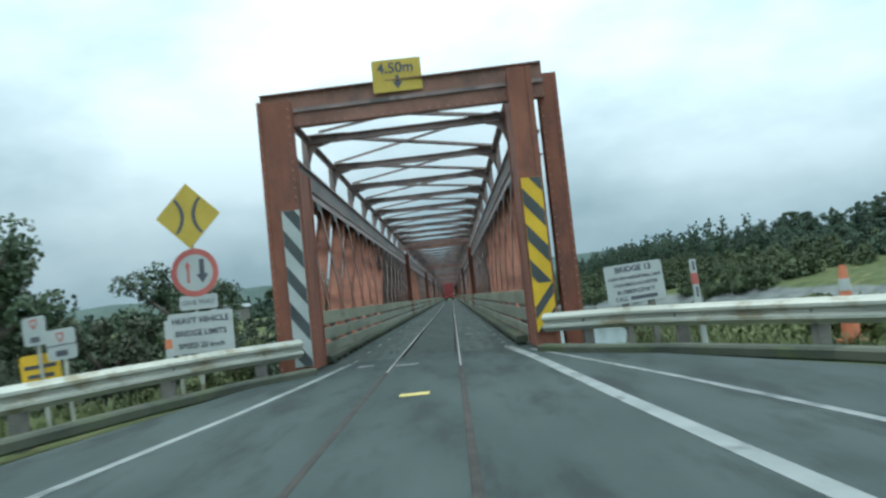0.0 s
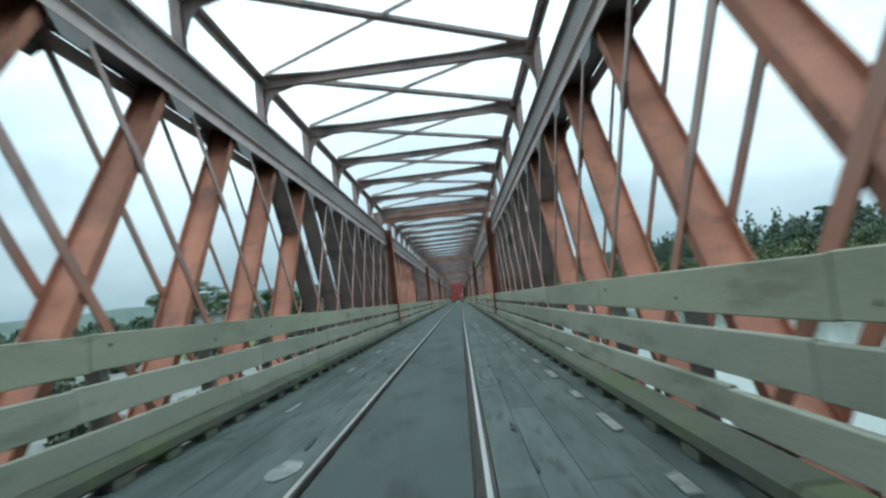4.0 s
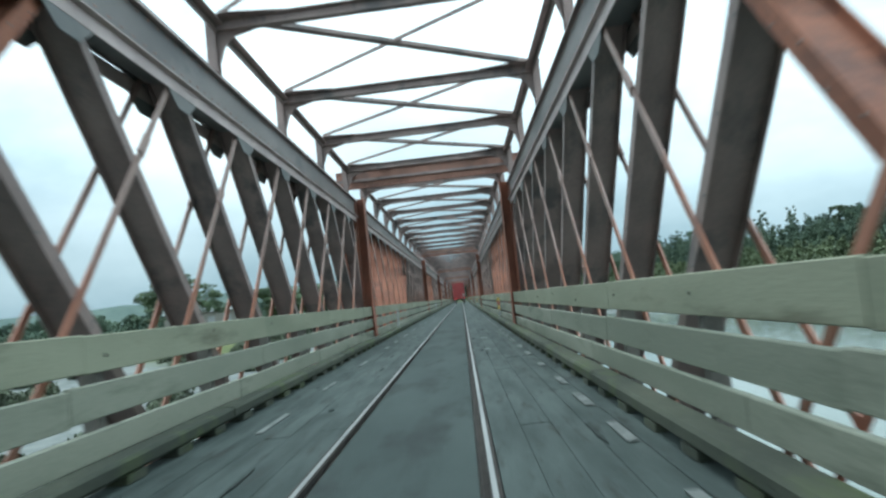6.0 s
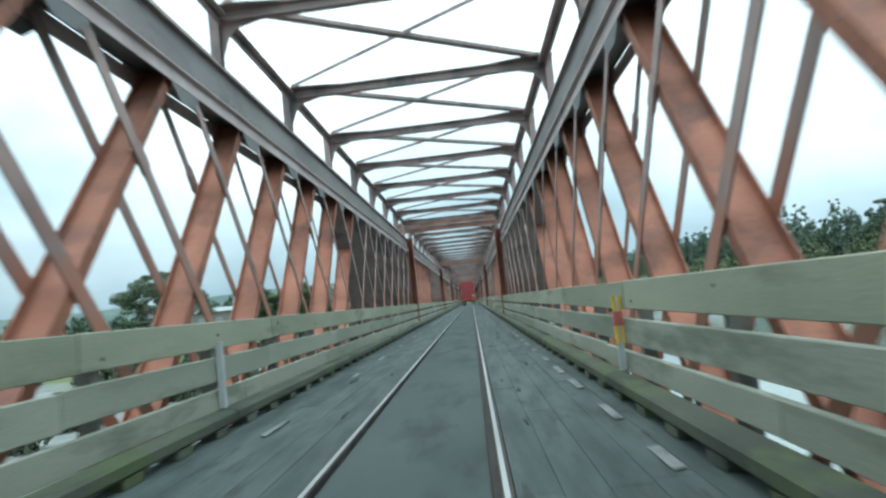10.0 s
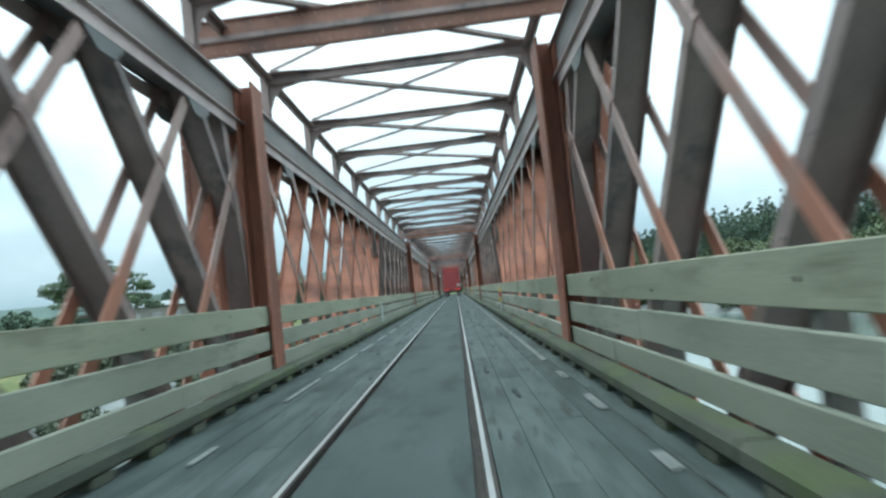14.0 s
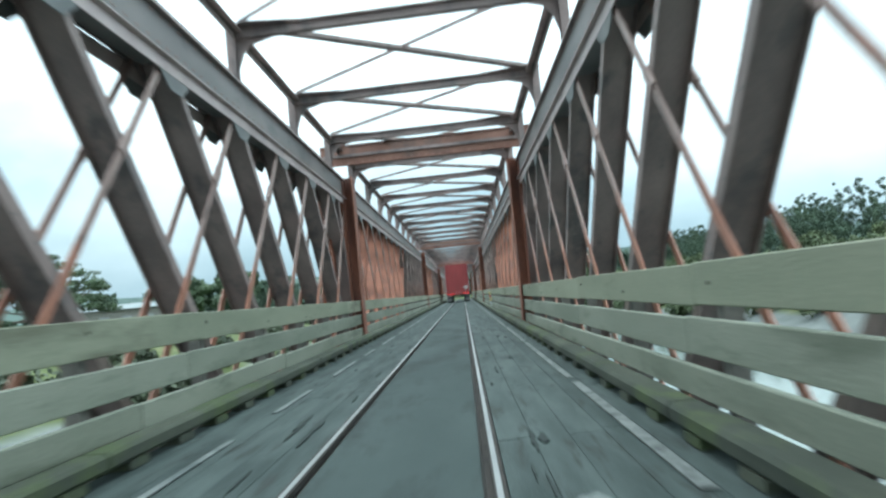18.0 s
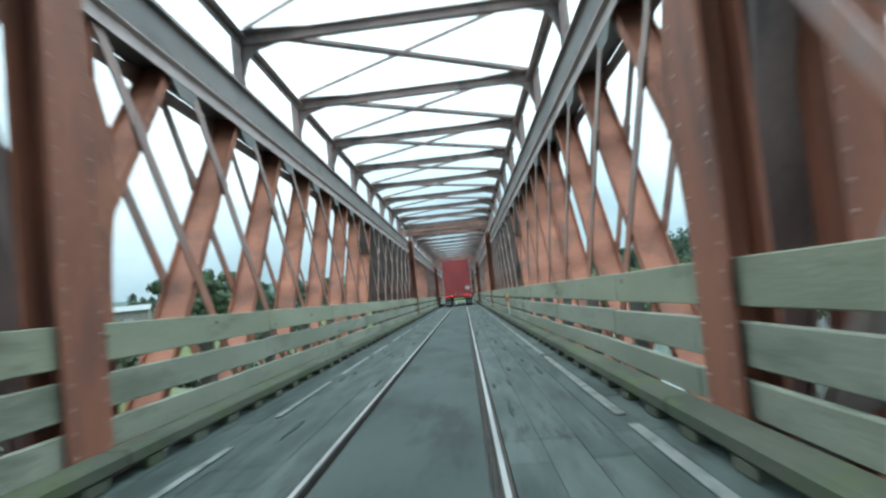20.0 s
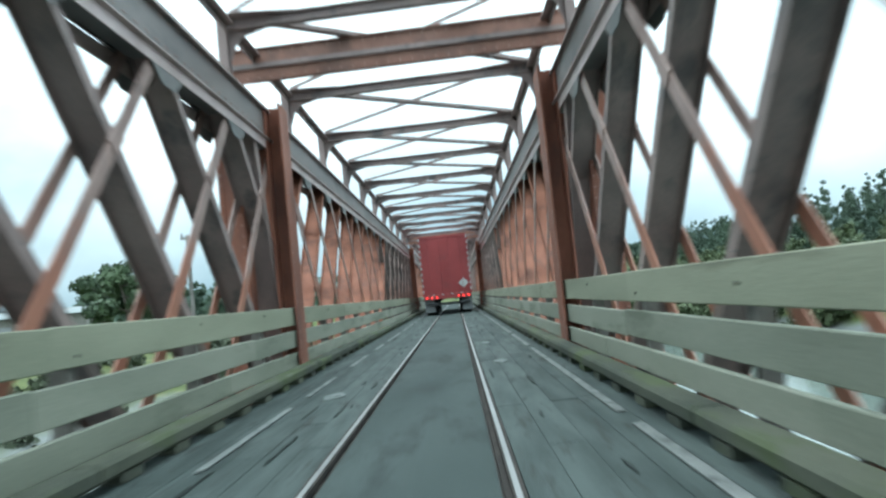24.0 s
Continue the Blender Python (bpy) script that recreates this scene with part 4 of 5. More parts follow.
# ---------------------------------------------------------------- guard rails at the entrance
def guard_rail(pts, ztop, label):
    t = thing("guard_rail", label, "guard rail", "approach guard rails")
    prof = [(-0.155, 0.0), (-0.12, 0.035), (-0.09, 0.075), (-0.05, 0.075), (-0.02, 0.01), (0.02, 0.01), (0.05, 0.075), (0.09, 0.075), (0.12, 0.035), (0.155, 0.0)]
    back = [(z, d - 0.006) for z, d in prof[::-1]]
    for k in range(len(pts) - 1):
        (xa, ya), (xb, yb) = pts[k], pts[k + 1]
        d = Vector((xb - xa, yb - ya, 0)).normalized()
        n = Vector((d.y, -d.x, 0))
        if (n.x > 0) == (xa > 0):
            n = -n
        bm = bmesh.new()
        zc = ztop - 0.155
        rows = [[bm.verts.new((x + n.x * q, y + n.y * q, zc + z)) for z, q in prof + back] for x, y in ((xa, ya), (xb, yb))]
        m = len(prof) * 2
        for i in range(m):
            bm.faces.new((rows[0][i], rows[0][(i + 1) % m], rows[1][(i + 1) % m], rows[1][i]))
        part("beam", bm, GALV, t)
        L = math.hypot(xb - xa, yb - ya)
        for q in range(max(int(L / 1.9), 1)):
            f = (q + 0.5) / max(int(L / 1.9), 1)
            px, py = xa + (xb - xa) * f - n.x * 0.14, ya + (yb - ya) * f - n.y * 0.14
            bm = bmesh.new()
            prism(bm, (px, py, -0.9), (px, py, ztop - 0.02), soft_rect(0.17, 0.17, 0.02))
            part("post", bm, POST_WOOD, t, "grey timber post")
            bm = bmesh.new()
            prism(bm, (px + n.x * 0.09, py + n.y * 0.09, ztop - 0.30), (px + n.x * 0.09, py + n.y * 0.09, ztop - 0.02), soft_rect(0.1, 0.14, 0.01))
            part("spacer_block", bm, POST_WOOD, t, "grey timber block")
    return t


guard_rail([(-1.98, -3.36), (-2.95, -4.4), (-3.75, -6.4), (-4.5, -9.0), (-5.3, -12.5), (-6.4, -18), (-7.4, -26)], 0.60, "pale galvanised guard rail leading to the bridge")
guard_rail([(2.12, -3.3), (3.3, -4.12), (4.3, -5.9), (5.3, -8.2), (6.6, -11.5), (8.2, -16), (11, -24)], 0.60, "pale galvanised guard rail bending away from the bridge")


# low mossy timbers along the road edge in front of the guard rails
for pts in ([(-1.82, -3.45), (-2.62, -4.6), (-3.40, -6.5), (-4.15, -9.0), (-4.95, -12.5), (-6.0, -18)], [(2.05, -3.45), (2.78, -4.7), (3.64, -5.9), (4.65, -8.0), (5.9, -11.3), (7.5, -16)]):
    t = thing("edge_timber", "low dark mossy timber edging beside the approach road", "kerb", "approach edge timbers")
    for (xa, ya), (xb, yb) in zip(pts, pts[1:]):
        bm = bmesh.new()
        prism(bm, (xa, ya, 0.03), (xb, yb, 0.03), soft_rect(0.26, 0.15, 0.03), (1, 0, 0))
        part("timber", bm, KERB, t)


# ---------------------------------------------------------------- signs
def sign_post(parent, x, y, z0, z1, r=0.035):
    bm = bmesh.new()
    cylinder(bm, (x, y, z0), (x, y, z1), r, r, 12)
    part("pole", bm, GALV, parent, "galvanised pole")


def panel(parent, x, z, w, h, mat, y=0.0, name="panel", label="", c=0.03):
    bm = bmesh.new()
    plate(bm, [(x + px, z + pz) for px, pz in soft_rect(w, h, c)], "y", y - 0.006, 0.012)
    return part(name, bm, mat, parent, label)


def bar(parent, x, z, w, h, mat=None, y=-0.011):
    bm = bmesh.new()
    plate(bm, [(x + px, z + pz) for px, pz in rect(w, h)], "y", y, 0.004)
    part("writing_bar", bm, mat or INK, parent)


def ring(parent, x, z, r0, r1, y, mat, name, n=36):
    bm = bmesh.new()
    v = [[bm.verts.new((x + r * math.cos(2 * math.pi * k / n), yy, z + r * math.sin(2 * math.pi * k / n))) for k in range(n)] for r, yy in ((r0, y), (r1, y), (r1, y + 0.004), (r0, y + 0.004))]
    for k in range(n):
        j = (k + 1) % n
        for a in range(4):
            b = (a + 1) % 4
            bm.faces.new((v[a][k], v[a][j], v[b][j], v[b][k]))
    part(name, bm, mat, parent)


def disc(parent, x, z, r, y, mat, name, label="", n=36):
    bm = bmesh.new()
    plate(bm, [(x + r * math.cos(2 * math.pi * k / n), z + r * math.sin(2 * math.pi * k / n)) for k in range(n)], "y", y, 0.012)
    part(name, bm, mat, parent, label)


FACE = pose(0, 0, 0, 90)
s = thing("bridge_sign", "stacked bridge signs: yellow diamond, red-ringed disc and white plates on pole", "road sign", at=pose(-3.47, -4.0, 0, 0, 0, -3))
sign_post(s, 0, 0.05, -0.3, 2.55)
sign_post(s, -0.33, 0.05, -0.3, 0.95, 0.03)
bm = bmesh.new()
plate(bm, [(-0.53, 2.78), (0.0, 2.25), (0.53, 2.78), (0.0, 3.31)], "y", -0.006, 0.012)
part("diamond", bm, YELLOW_DULL, s, "yellow diamond panel")
for q in (-1, 1):
    bm = bmesh.new()
    pts = [(q * (0.09 + 0.10 * ((z - 2.78) / 0.26) ** 2), z) for z in np.linspace(2.50, 3.06, 9)]
    plate(bm, [(x - 0.03, z) for x, z in pts] + [(x + 0.03, z) for x, z in pts[::-1]], "y", -0.011, 0.004)
    part("symbol", bm, INK, s)
disc(s, 0.04, 1.86, 0.385, -0.006, WHITE, "disc", "white disc")
ring(s, 0.04, 1.86, 0.295, 0.388, -0.011, RED, "red_ring")
bm = bmesh.new()
plate(bm, [(-0.09, 1.70), (-0.05, 1.70), (-0.05, 1.95), (-0.02, 1.95), (-0.07, 2.05), (-0.12, 1.95), (-0.09, 1.95)], "y", -0.011, 0.004)
part("arrow", bm, RED, s, "thin red arrow")
bm = bmesh.new()
plate(bm, [(0.12, 2.07), (0.20, 2.07), (0.20, 1.83), (0.26, 1.83), (0.16, 1.68), (0.06, 1.83), (0.12, 1.83)], "y", -0.011, 0.004)
part("arrow", bm, INK, s, "broad black arrow")
panel(s, 0.06, 1.385, 0.62, 0.23, WHITE, label="white plate")
words("GIVE WAY", 0.115, INK, s, pose(0.06, -0.01, 1.38) @ FACE)
panel(s, 0.06, 0.90, 1.06, 0.66, WHITE, label="large white plate")
words("HEAVY VEHICLE", 0.13, INK, s, pose(0.06, -0.01, 1.10) @ FACE, bold=0.003)
words("BRIDGE LIMITS", 0.13, INK, s, pose(0.06, -0.01, 0.90) @ FACE, bold=0.003)
words("SPEED 20 km/h", 0.12, INK, s, pose(0.06, -0.01, 0.70) @ FACE, bold=0.002)

b13 = thing("river_sign", "white rounded sign with dark lettering on two short posts", "sign", at=pose(3.57, -4.1, 0.0, 0, -3, 4) @ Matrix.Diagonal((0.93, 0.93, 0.93, 1)))
for x in (-0.2, 0.25):
    bm = bmesh.new()
    box(bm, x - 0.05, x + 0.05, 0.02, 0.11, -0.6, 0.85)
    part("post", bm, POST_WOOD, b13, "grey timber post")
panel(b13, 0, 1.04, 1.0, 0.66, WHITE, name="panel", c=0.03)
words("BRIDGE 13", 0.135, INK, b13, pose(0, -0.01, 1.28) @ FACE, bold=0.004)
words("HOKITIKA INDUSTRIAL LINE", 0.072, INK, b13, pose(0, -0.01, 1.135) @ FACE, bold=0.002)
words("TARAMAKAU RIVER", 0.088, INK, b13, pose(0, -0.01, 1.02) @ FACE, bold=0.001)
words("IN EMERGENCY", 0.095, INK, b13, pose(0, -0.01, 0.90) @ FACE, bold=0.002)
words("CALL", 0.095, INK, b13, pose(-0.27, -0.01, 0.785) @ FACE, bold=0.002)
bar(b13, 0.12, 0.785, 0.46, 0.06)

# route signs beyond the guard rail on the other side
for x, y, z, w, h, q in ((-4.68, -6.35, 1.17, 0.33, 0.37, 0), (-4.28, -6.5, 0.97, 0.41, 0.39, 1)):
    r = thing("route_sign", "small white route sign with a red shield on a thin post", "road sign", "route signs", at=pose(x, y, 0, 0, -4, -8))
    sign_post(r, 0, 0.04, -0.8, z, 0.025)
    panel(r, 0, z, w, h, WHITE)
    bm = bmesh.new()
    plate(bm, [(-0.05, z + 0.15), (0.05, z + 0.15), (0.05, z + 0.08), (0.0, z + 0.02), (-0.05, z + 0.08)], "y", -0.011, 0.004)
    sh = part("shield", bm, RED, r, "red-edged shield")
    bm = bmesh.new()
    plate(bm, [(-0.03, z + 0.13), (0.03, z + 0.13), (0.03, z + 0.085), (0.0, z + 0.05), (-0.03, z + 0.085)], "y", -0.015, 0.003)
    part("shield_face", bm, WHITE, sh, "white field of the shield")
    if q:
        bar(r, 0, z - 0.01, w * 0.98, 0.012)
    bar(r, 0, z - 0.11, w * 0.4, 0.07)
w = thing("warning_panel", "yellow warning panel on a short post in the scrub", "road sign", at=pose(-4.72, -6.25, 0, 0, -4, -8))
sign_post(w, 0, 0.04, -0.8, 0.62, 0.025)
panel(w, 0, 0.66, 0.57, 0.42, ORANGE_Y)
bar(w, 0, 0.71, 0.46, 0.05)
bar(w, 0, 0.59, 0.38, 0.05)

dp = thing("delineator", "white roadside post with a red reflector band by the guard rail", "marker post", at=pose(4.14, -5.2, 0, 0, -2, 0))
bm = bmesh.new()
prism(bm, (0, 0, -0.3), (0, 0, 1.22), soft_rect(0.085, 0.05, 0.012))
part("post", bm, WHITE, dp)
bm = bmesh.new()
prism(bm, (0, 0, 0.86), (0, 0, 1.02), soft_rect(0.091, 0.056, 0.012))
part("band", bm, RED, dp)
bm = bmesh.new()
box(bm, -0.015, 0.015, -0.03, -0.024, 1.06, 1.19)
box(bm, -0.015, 0.015, -0.03, -0.024, 0.68, 0.82)
part("mark", bm, INK, dp)
cone = thing("traffic_cone", "orange traffic cone with a white collar beside the guard rail", "traffic cone", at=pose(5.9, -5.8, 0.0) @ Matrix.Scale(0.8, 4))
bm = bmesh.new()
box(bm, -0.19, 0.19, -0.19, 0.19, -0.14, -0.10)
cylinder(bm, (0, 0, -0.10), (0, 0, 1.15), 0.15, 0.06, 16)
CONE = paint("faded_orange_plastic", (0.45, 0.12, 0.06), (0.58, 0.2, 0.1), 0.6, 2, 20, 0.02)
part("body", bm, CONE, cone)
bm = bmesh.new()
cylinder(bm, (0, 0, 0.72), (0, 0, 0.92), 0.098, 0.082, 16)
part("collar", bm, WHITE, cone)


lp = thing("delineator", "white roadside post with an orange band beside the guard rail", "marker post", at=pose(-3.56, -5.0, 0))
bm = bmesh.new()
prism(bm, (0, 0, -0.3), (0, 0, 1.13), soft_rect(0.09, 0.045, 0.012))
part("post", bm, WHITE, lp)
bm = bmesh.new()
prism(bm, (0, 0, 0.72), (0, 0, 0.86), soft_rect(0.096, 0.051, 0.012))
part("band", bm, CONE, lp, "faded orange band")


# ---------------------------------------------------------------- the lorry ahead
def build_lorry(at):
    t = thing("lorry", "lorry with a dark red box trailer and lit tail lamps", "lorry", at=at)
    W2, H0, H1, L = 1.24, 1.02, 4.06, 12.5
    bm = bmesh.new()
    box(bm, -W2, W2, 0.06, L, H0, H1)
    part("box_body", bm, TRUCK_RED, t)
    for s in (-1, 1):
        bm = bmesh.new()
        box(bm, min(s * 0.012, s * (W2 - 0.07)), max(s * 0.012, s * (W2 - 0.07)), 0.025, 0.058, H0 + 0.10, H1 - 0.09)
        d = part("rear_door", bm, TRUCK_RED, t)
        for x in (0.22, 0.85):
            bm = bmesh.new()
            cylinder(bm, (s * x, 0.012, H0 + 0.12), (s * x, 0.012, H1 - 0.11), 0.014, 0.014, 8)
            part("lock_rod", bm, TRUCK_RED, d, "red painted locking rod")
        bm = bmesh.new()
        for z in (1.4, 2.3, 3.2, 3.85):
            box(bm, s * (W2 - 0.16) - 0.07, s * (W2 - 0.16) + 0.07, 0.015, 0.028, z - 0.03, z + 0.03)
        part("hinge", bm, TRUCK_RED, d)
        bm = bmesh.new()
        box(bm, s * W2 - 0.045, s * W2 + 0.045, 0.0, 0.10, H0, H1 + 0.02)
        part("corner_post", bm, TRUCK_RED, t)
        k = 0
        z = H0 + 0.15
        while z < H1 - 0.1:
            bm = bmesh.new()
            box(bm, s * W2 - 0.03, s * W2 + 0.03, -0.006, -0.001, z, z + 0.15)
            part("reflector", bm, WHITE, t, "white reflective tape")
            z += 0.30
    bm = bmesh.new()
    box(bm, -W2, W2, 0.0, 0.10, H1 - 0.08, H1 + 0.04)
    part("header", bm, TRUCK_RED, t)
    bm = bmesh.new()
    box(bm, -W2, W2, -0.02, 0.12, 0.80, H0 + 0.08)
    part("lamp_beam", bm, TRUCK_RED, t)
    for x in (-1.08, -0.82, -0.56, 0.56, 0.82, 1.08):
        bm = bmesh.new()
        cylinder(bm, (x, -0.045, 0.90), (x, -0.02, 0.90), 0.045, 0.05, 16)
        part("tail_lamp", bm, TAIL, t, "lit red tail lamp")
    for k in range(9):
        bm = bmesh.new()
        x = -1.0 + k * 0.25
        box(bm, x - 0.06, x + 0.06, -0.026, -0.021, 1.01, 1.06)
        part("reflector", bm, WHITE if k % 2 else RED, t)
    bm = bmesh.new()
    prism(bm, (-1.15, 0.15, 0.55), (1.15, 0.15, 0.55), soft_rect(0.12, 0.14, 0.02), (0, 1, 0))
    part("bumper", bm, RUBBER, t, "dark underrun bar")
    for x in (-0.42, 0.42):
        bm = bmesh.new()
        prism(bm, (x, 0.2, 0.85), (x, L, 0.85), h_section(0.14, 0.3, 0.03))
        part("chassis_rail", bm, RUBBER, t)
    for x in (-0.98, 0.98):
        bm = bmesh.new()
        box(bm, x - 0.26, x + 0.26, 0.28, 0.30, 0.14, 0.80)
        part("mudflap", bm, TRUCK_GREY, t, "pale grey mudflap")
    for ya in (1.1, 2.4, 3.7, 10.6):
        for x in (-1.06, -0.74, 0.74, 1.06):
            bm = bmesh.new()
            prof = [(0.40, -0.13), (0.47, -0.135), (0.505, -0.10), (0.51, 0.0), (0.505, 0.10), (0.47, 0.135), (0.40, 0.13), (0.27, 0.12), (0.27, -0.12)]
            rings = [[bm.verts.new((x + w, ya + r * math.cos(2 * math.pi * k / 24), 0.512 + r * math.sin(2 * math.pi * k / 24))) for r, w in prof] for k in range(24)]
            for k in range(24):
                for i in range(len(prof)):
                    j = (i + 1) % len(prof)
                    bm.faces.new((rings[k][i], rings[k][j], rings[(k + 1) % 24][j], rings[(k + 1) % 24][i]))
            wheel = part("wheel", bm, RUBBER, t, "black tyre")
            bm = bmesh.new()
            cylinder(bm, (x - 0.06, ya, 0.512), (x + 0.06, ya, 0.512), 0.272, 0.272, 20)
            part("rim", bm, TRUCK_GREY, wheel, "grey steel rim")
    bm = bmesh.new()
    plate(bm, [(0.62, 1.55), (0.88, 1.29), (1.14, 1.55), (0.88, 1.81)], "y", 0.008, 0.012)
    part("placard", bm, WHITE, t, "white diamond placard")
    return t


build_lorry(pose(0.02, 166.4, 0.009))


# ---------------------------------------------------------------- trees and scrub
def leaf_mesh(name, mat, centres, sizes, counts, rng, quad=(0.12, 0.3), flat=1.0, heart=False):
    """Clumps of small leaf quads round the centres, in one mesh."""
    vs, fs, n0 = [], [], 0
    jobs = [(c, s, k, quad) for c, s, k in zip(centres, sizes, counts)]
    if heart:
        # larger sprays inside each clump, so that little light comes through
        jobs += [(c, s * 0.6, max(k // 6, 5), (s * 0.22, s * 0.42)) for c, s, k in zip(centres, sizes, counts)]
    for c, s, k, span in jobs:
        d = rng.normal(size=(k, 3))
        d /= np.linalg.norm(d, axis=1)[:, None]
        p = c + d * (s * rng.uniform(0.35, 1.0, (k, 1)) ** 0.5) * np.array([1, 1, flat])
        u = rng.normal(size=(k, 3))
        u /= np.linalg.norm(u, axis=1)[:, None]
        w = np.cross(u, d)
        w /= np.linalg.norm(w, axis=1)[:, None] + 1e-6
        q = rng.uniform(span[0], span[1], (k, 1))
        a = np.stack([p - u * q, p + w * q * 0.7, p + u * q, p - w * q * 0.7], axis=1).reshape(-1, 3)
        vs.append(a)
        fs.append((np.arange(k * 4) + n0).reshape(-1, 4))
        n0 += k * 4
    me = bpy.data.meshes.new(name)
    me.from_pydata(np.concatenate(vs).tolist(), [], np.concatenate(fs).tolist())
    me.materials.append(mat)
    return me


def tree(x, y, z, height, spread, seed, label, shape="round", mat=None, name="tree", group="", leaf=0.22):
    rng = np.random.default_rng(seed)
    t = thing(name, label, name, group, at=pose(x, y, z))
    bm = bmesh.new()
    r = height * 0.022 + 0.03
    top = Vector((rng.normal() * 0.04 * height, rng.normal() * 0.04 * height, height * (0.8 if shape != "flat" else 0.7)))
    bend = top * 0.5 + Vector((rng.normal() * 0.03 * height, rng.normal() * 0.03 * height, 0))
    cylinder(bm, (0, 0, -0.5), bend, r, r * 0.7, 10)
    cylinder(bm, bend, top, r * 0.7, r * 0.25, 10)
    cs, ss, ks = [], [], []
    for k in range(18 if shape == "flat" else 13):
        f = rng.uniform(0.35, 1.0)
        base = bend.lerp(top, max(f * 2 - 1, 0)) if f > 0.5 else Vector((0, 0, 0)).lerp(bend, f * 2)
        a = rng.uniform(0, 2 * math.pi)
        reach = spread * rng.uniform(0.5, 1.0) * (1.15 - f if shape == "cone" else math.sin(min(f, 0.95) * 2.4) + 0.2)
        rise = height * (rng.uniform(0.05, 0.2) if shape != "flat" else rng.uniform(0.08, 0.28))
        if shape == "flat":
            reach, rise = spread * rng.uniform(0.6, 1.1) * (1.25 - 0.55 * f), height * rng.uniform(0.02, 0.16)
        tip = base + Vector((math.cos(a) * reach, math.sin(a) * reach, rise))
        cylinder(bm, base, tip, r * 0.4, r * 0.1, 6)
        for q in range(3):
            c = np.array(base.lerp(tip, 0.5 + 0.25 * q)) + rng.normal(size=3) * spread * 0.10
            cs.append(c)
            ss.append(spread * rng.uniform(0.20, 0.36))
            ks.append(int(rng.integers(110, 190)))
    for q in range(4):
        cs.append(np.array(top) + rng.normal(size=3) * spread * 0.15)
        ss.append(spread * rng.uniform(0.18, 0.3))
        ks.append(150)
    part("trunk", bm, BARK, t)
    crown = new("crown", leaf_mesh("crown", mat or LEAF, cs, ss, ks, rng, (leaf * 0.4, leaf), 0.26 if shape == "flat" else 0.85))
    crown.parent = t
    return t


def macrocarpa(x, y, z, height, spread, seed):
    """A broad dome of flat foliage pads on spreading limbs."""
    rng = np.random.default_rng(seed)
    t = thing("tree", "broad dark macrocarpa with layered foliage standing on the far bank", "tree", "far bank trees", at=pose(x, y, z))
    bm = bmesh.new()
    fork = Vector((0.3, 0, height * 0.28))
    cylinder(bm, (0, 0, -0.5), fork, 0.75, 0.6, 12)
    cs, ss, ks = [], [], []
    for k in range(125):
        r, a = spread * math.sqrt(rng.random()), rng.uniform(0, 2 * math.pi)
        rise = height * (0.58 + 0.40 * (1 - (r / spread) ** 2)) - rng.random() ** 1.2 * height * 0.42
        c = Vector((r * math.cos(a), r * math.sin(a), rise))
        if k % 5 == 0:
            cylinder(bm, fork, fork.lerp(c, 0.55) + Vector((0, 0, -height * 0.03)), 0.3, 0.18, 7)
            cylinder(bm, fork.lerp(c, 0.55) + Vector((0, 0, -height * 0.03)), c, 0.18, 0.05, 6)
        cs.append(np.array(c))
        ss.append(spread * rng.uniform(0.12, 0.22))
        ks.append(int(rng.integers(120, 180)))
    part("trunk", bm, BARK, t)
    crown = new("crown", leaf_mesh("crown", LEAF, cs, ss, ks, rng, (0.12, 0.34), 0.36))
    crown.parent = t
    return t


# scrub round the left end of the bridge
rs = random.Random(11)
for k in range(26):
    y = rs.uniform(-9, 9)
    x = -rs.uniform(4.9, 6.2) - max(0, -y - 2) * 0.22 - rs.uniform(0, 9)
    if y < -3.0 and x > -8.0:
        x -= 2.8
    z = land(x, y) - 0.1
    tree(x, y, z, rs.uniform(0.6, 1.7) - z, rs.uniform(0.9, 1.6), 100 + k, "dense grey-green roadside shrub behind the guard rail", "round", LEAF_SCRUB if k % 3 else LEAF, "shrub", "roadside scrub", 0.08)
for k, (x, y, top, sp) in enumerate(((-7.4, 6.8, 3.2, 1.7), (-7.8, -2.0, 3.2, 1.4), (-9.6, 9.0, 2.2, 1.8), (-10.8, 4.8, 1.8, 2.0), (-13.0, 2.0, 1.9, 2.2), (-12.5, -3.0, 1.9, 1.7))):
    z = land(x, y) - 0.1
    tree(x, y, z, top - z, sp, 60 + k, "dark green leafy small tree beside the bridge end", "round", LEAF, "tree", "bank trees", 0.09)
for k, (x, y, top, sp) in enumerate(((-6.2, 4.6, 0.7, 1.3), (-5.9, 1.6, 0.4, 1.1), (-6.6, 7.6, 0.6, 1.4))):
    z = land(x, y) - 0.1
    tree(x, y, z, top - z, sp, 80 + k, "yellow-green leafy bush by the bridge end", "round", LEAF_PALE, "shrub", "roadside scrub", 0.07)
for k in range(10):
    x, y = rs.uniform(5.5, 16), rs.uniform(-7, 3)
    tree(x, y, land(x, y) - 0.1, rs.uniform(0.3, 0.55), rs.uniform(0.5, 0.8), 300 + k, "low yellow-green bush below the guard rail", "round", LEAF_PALE, "shrub", "roadside scrub", 0.08)

# rank grass and weeds at the foot of the guard rails
rg = np.random.default_rng(77)
gv, gf = [], []
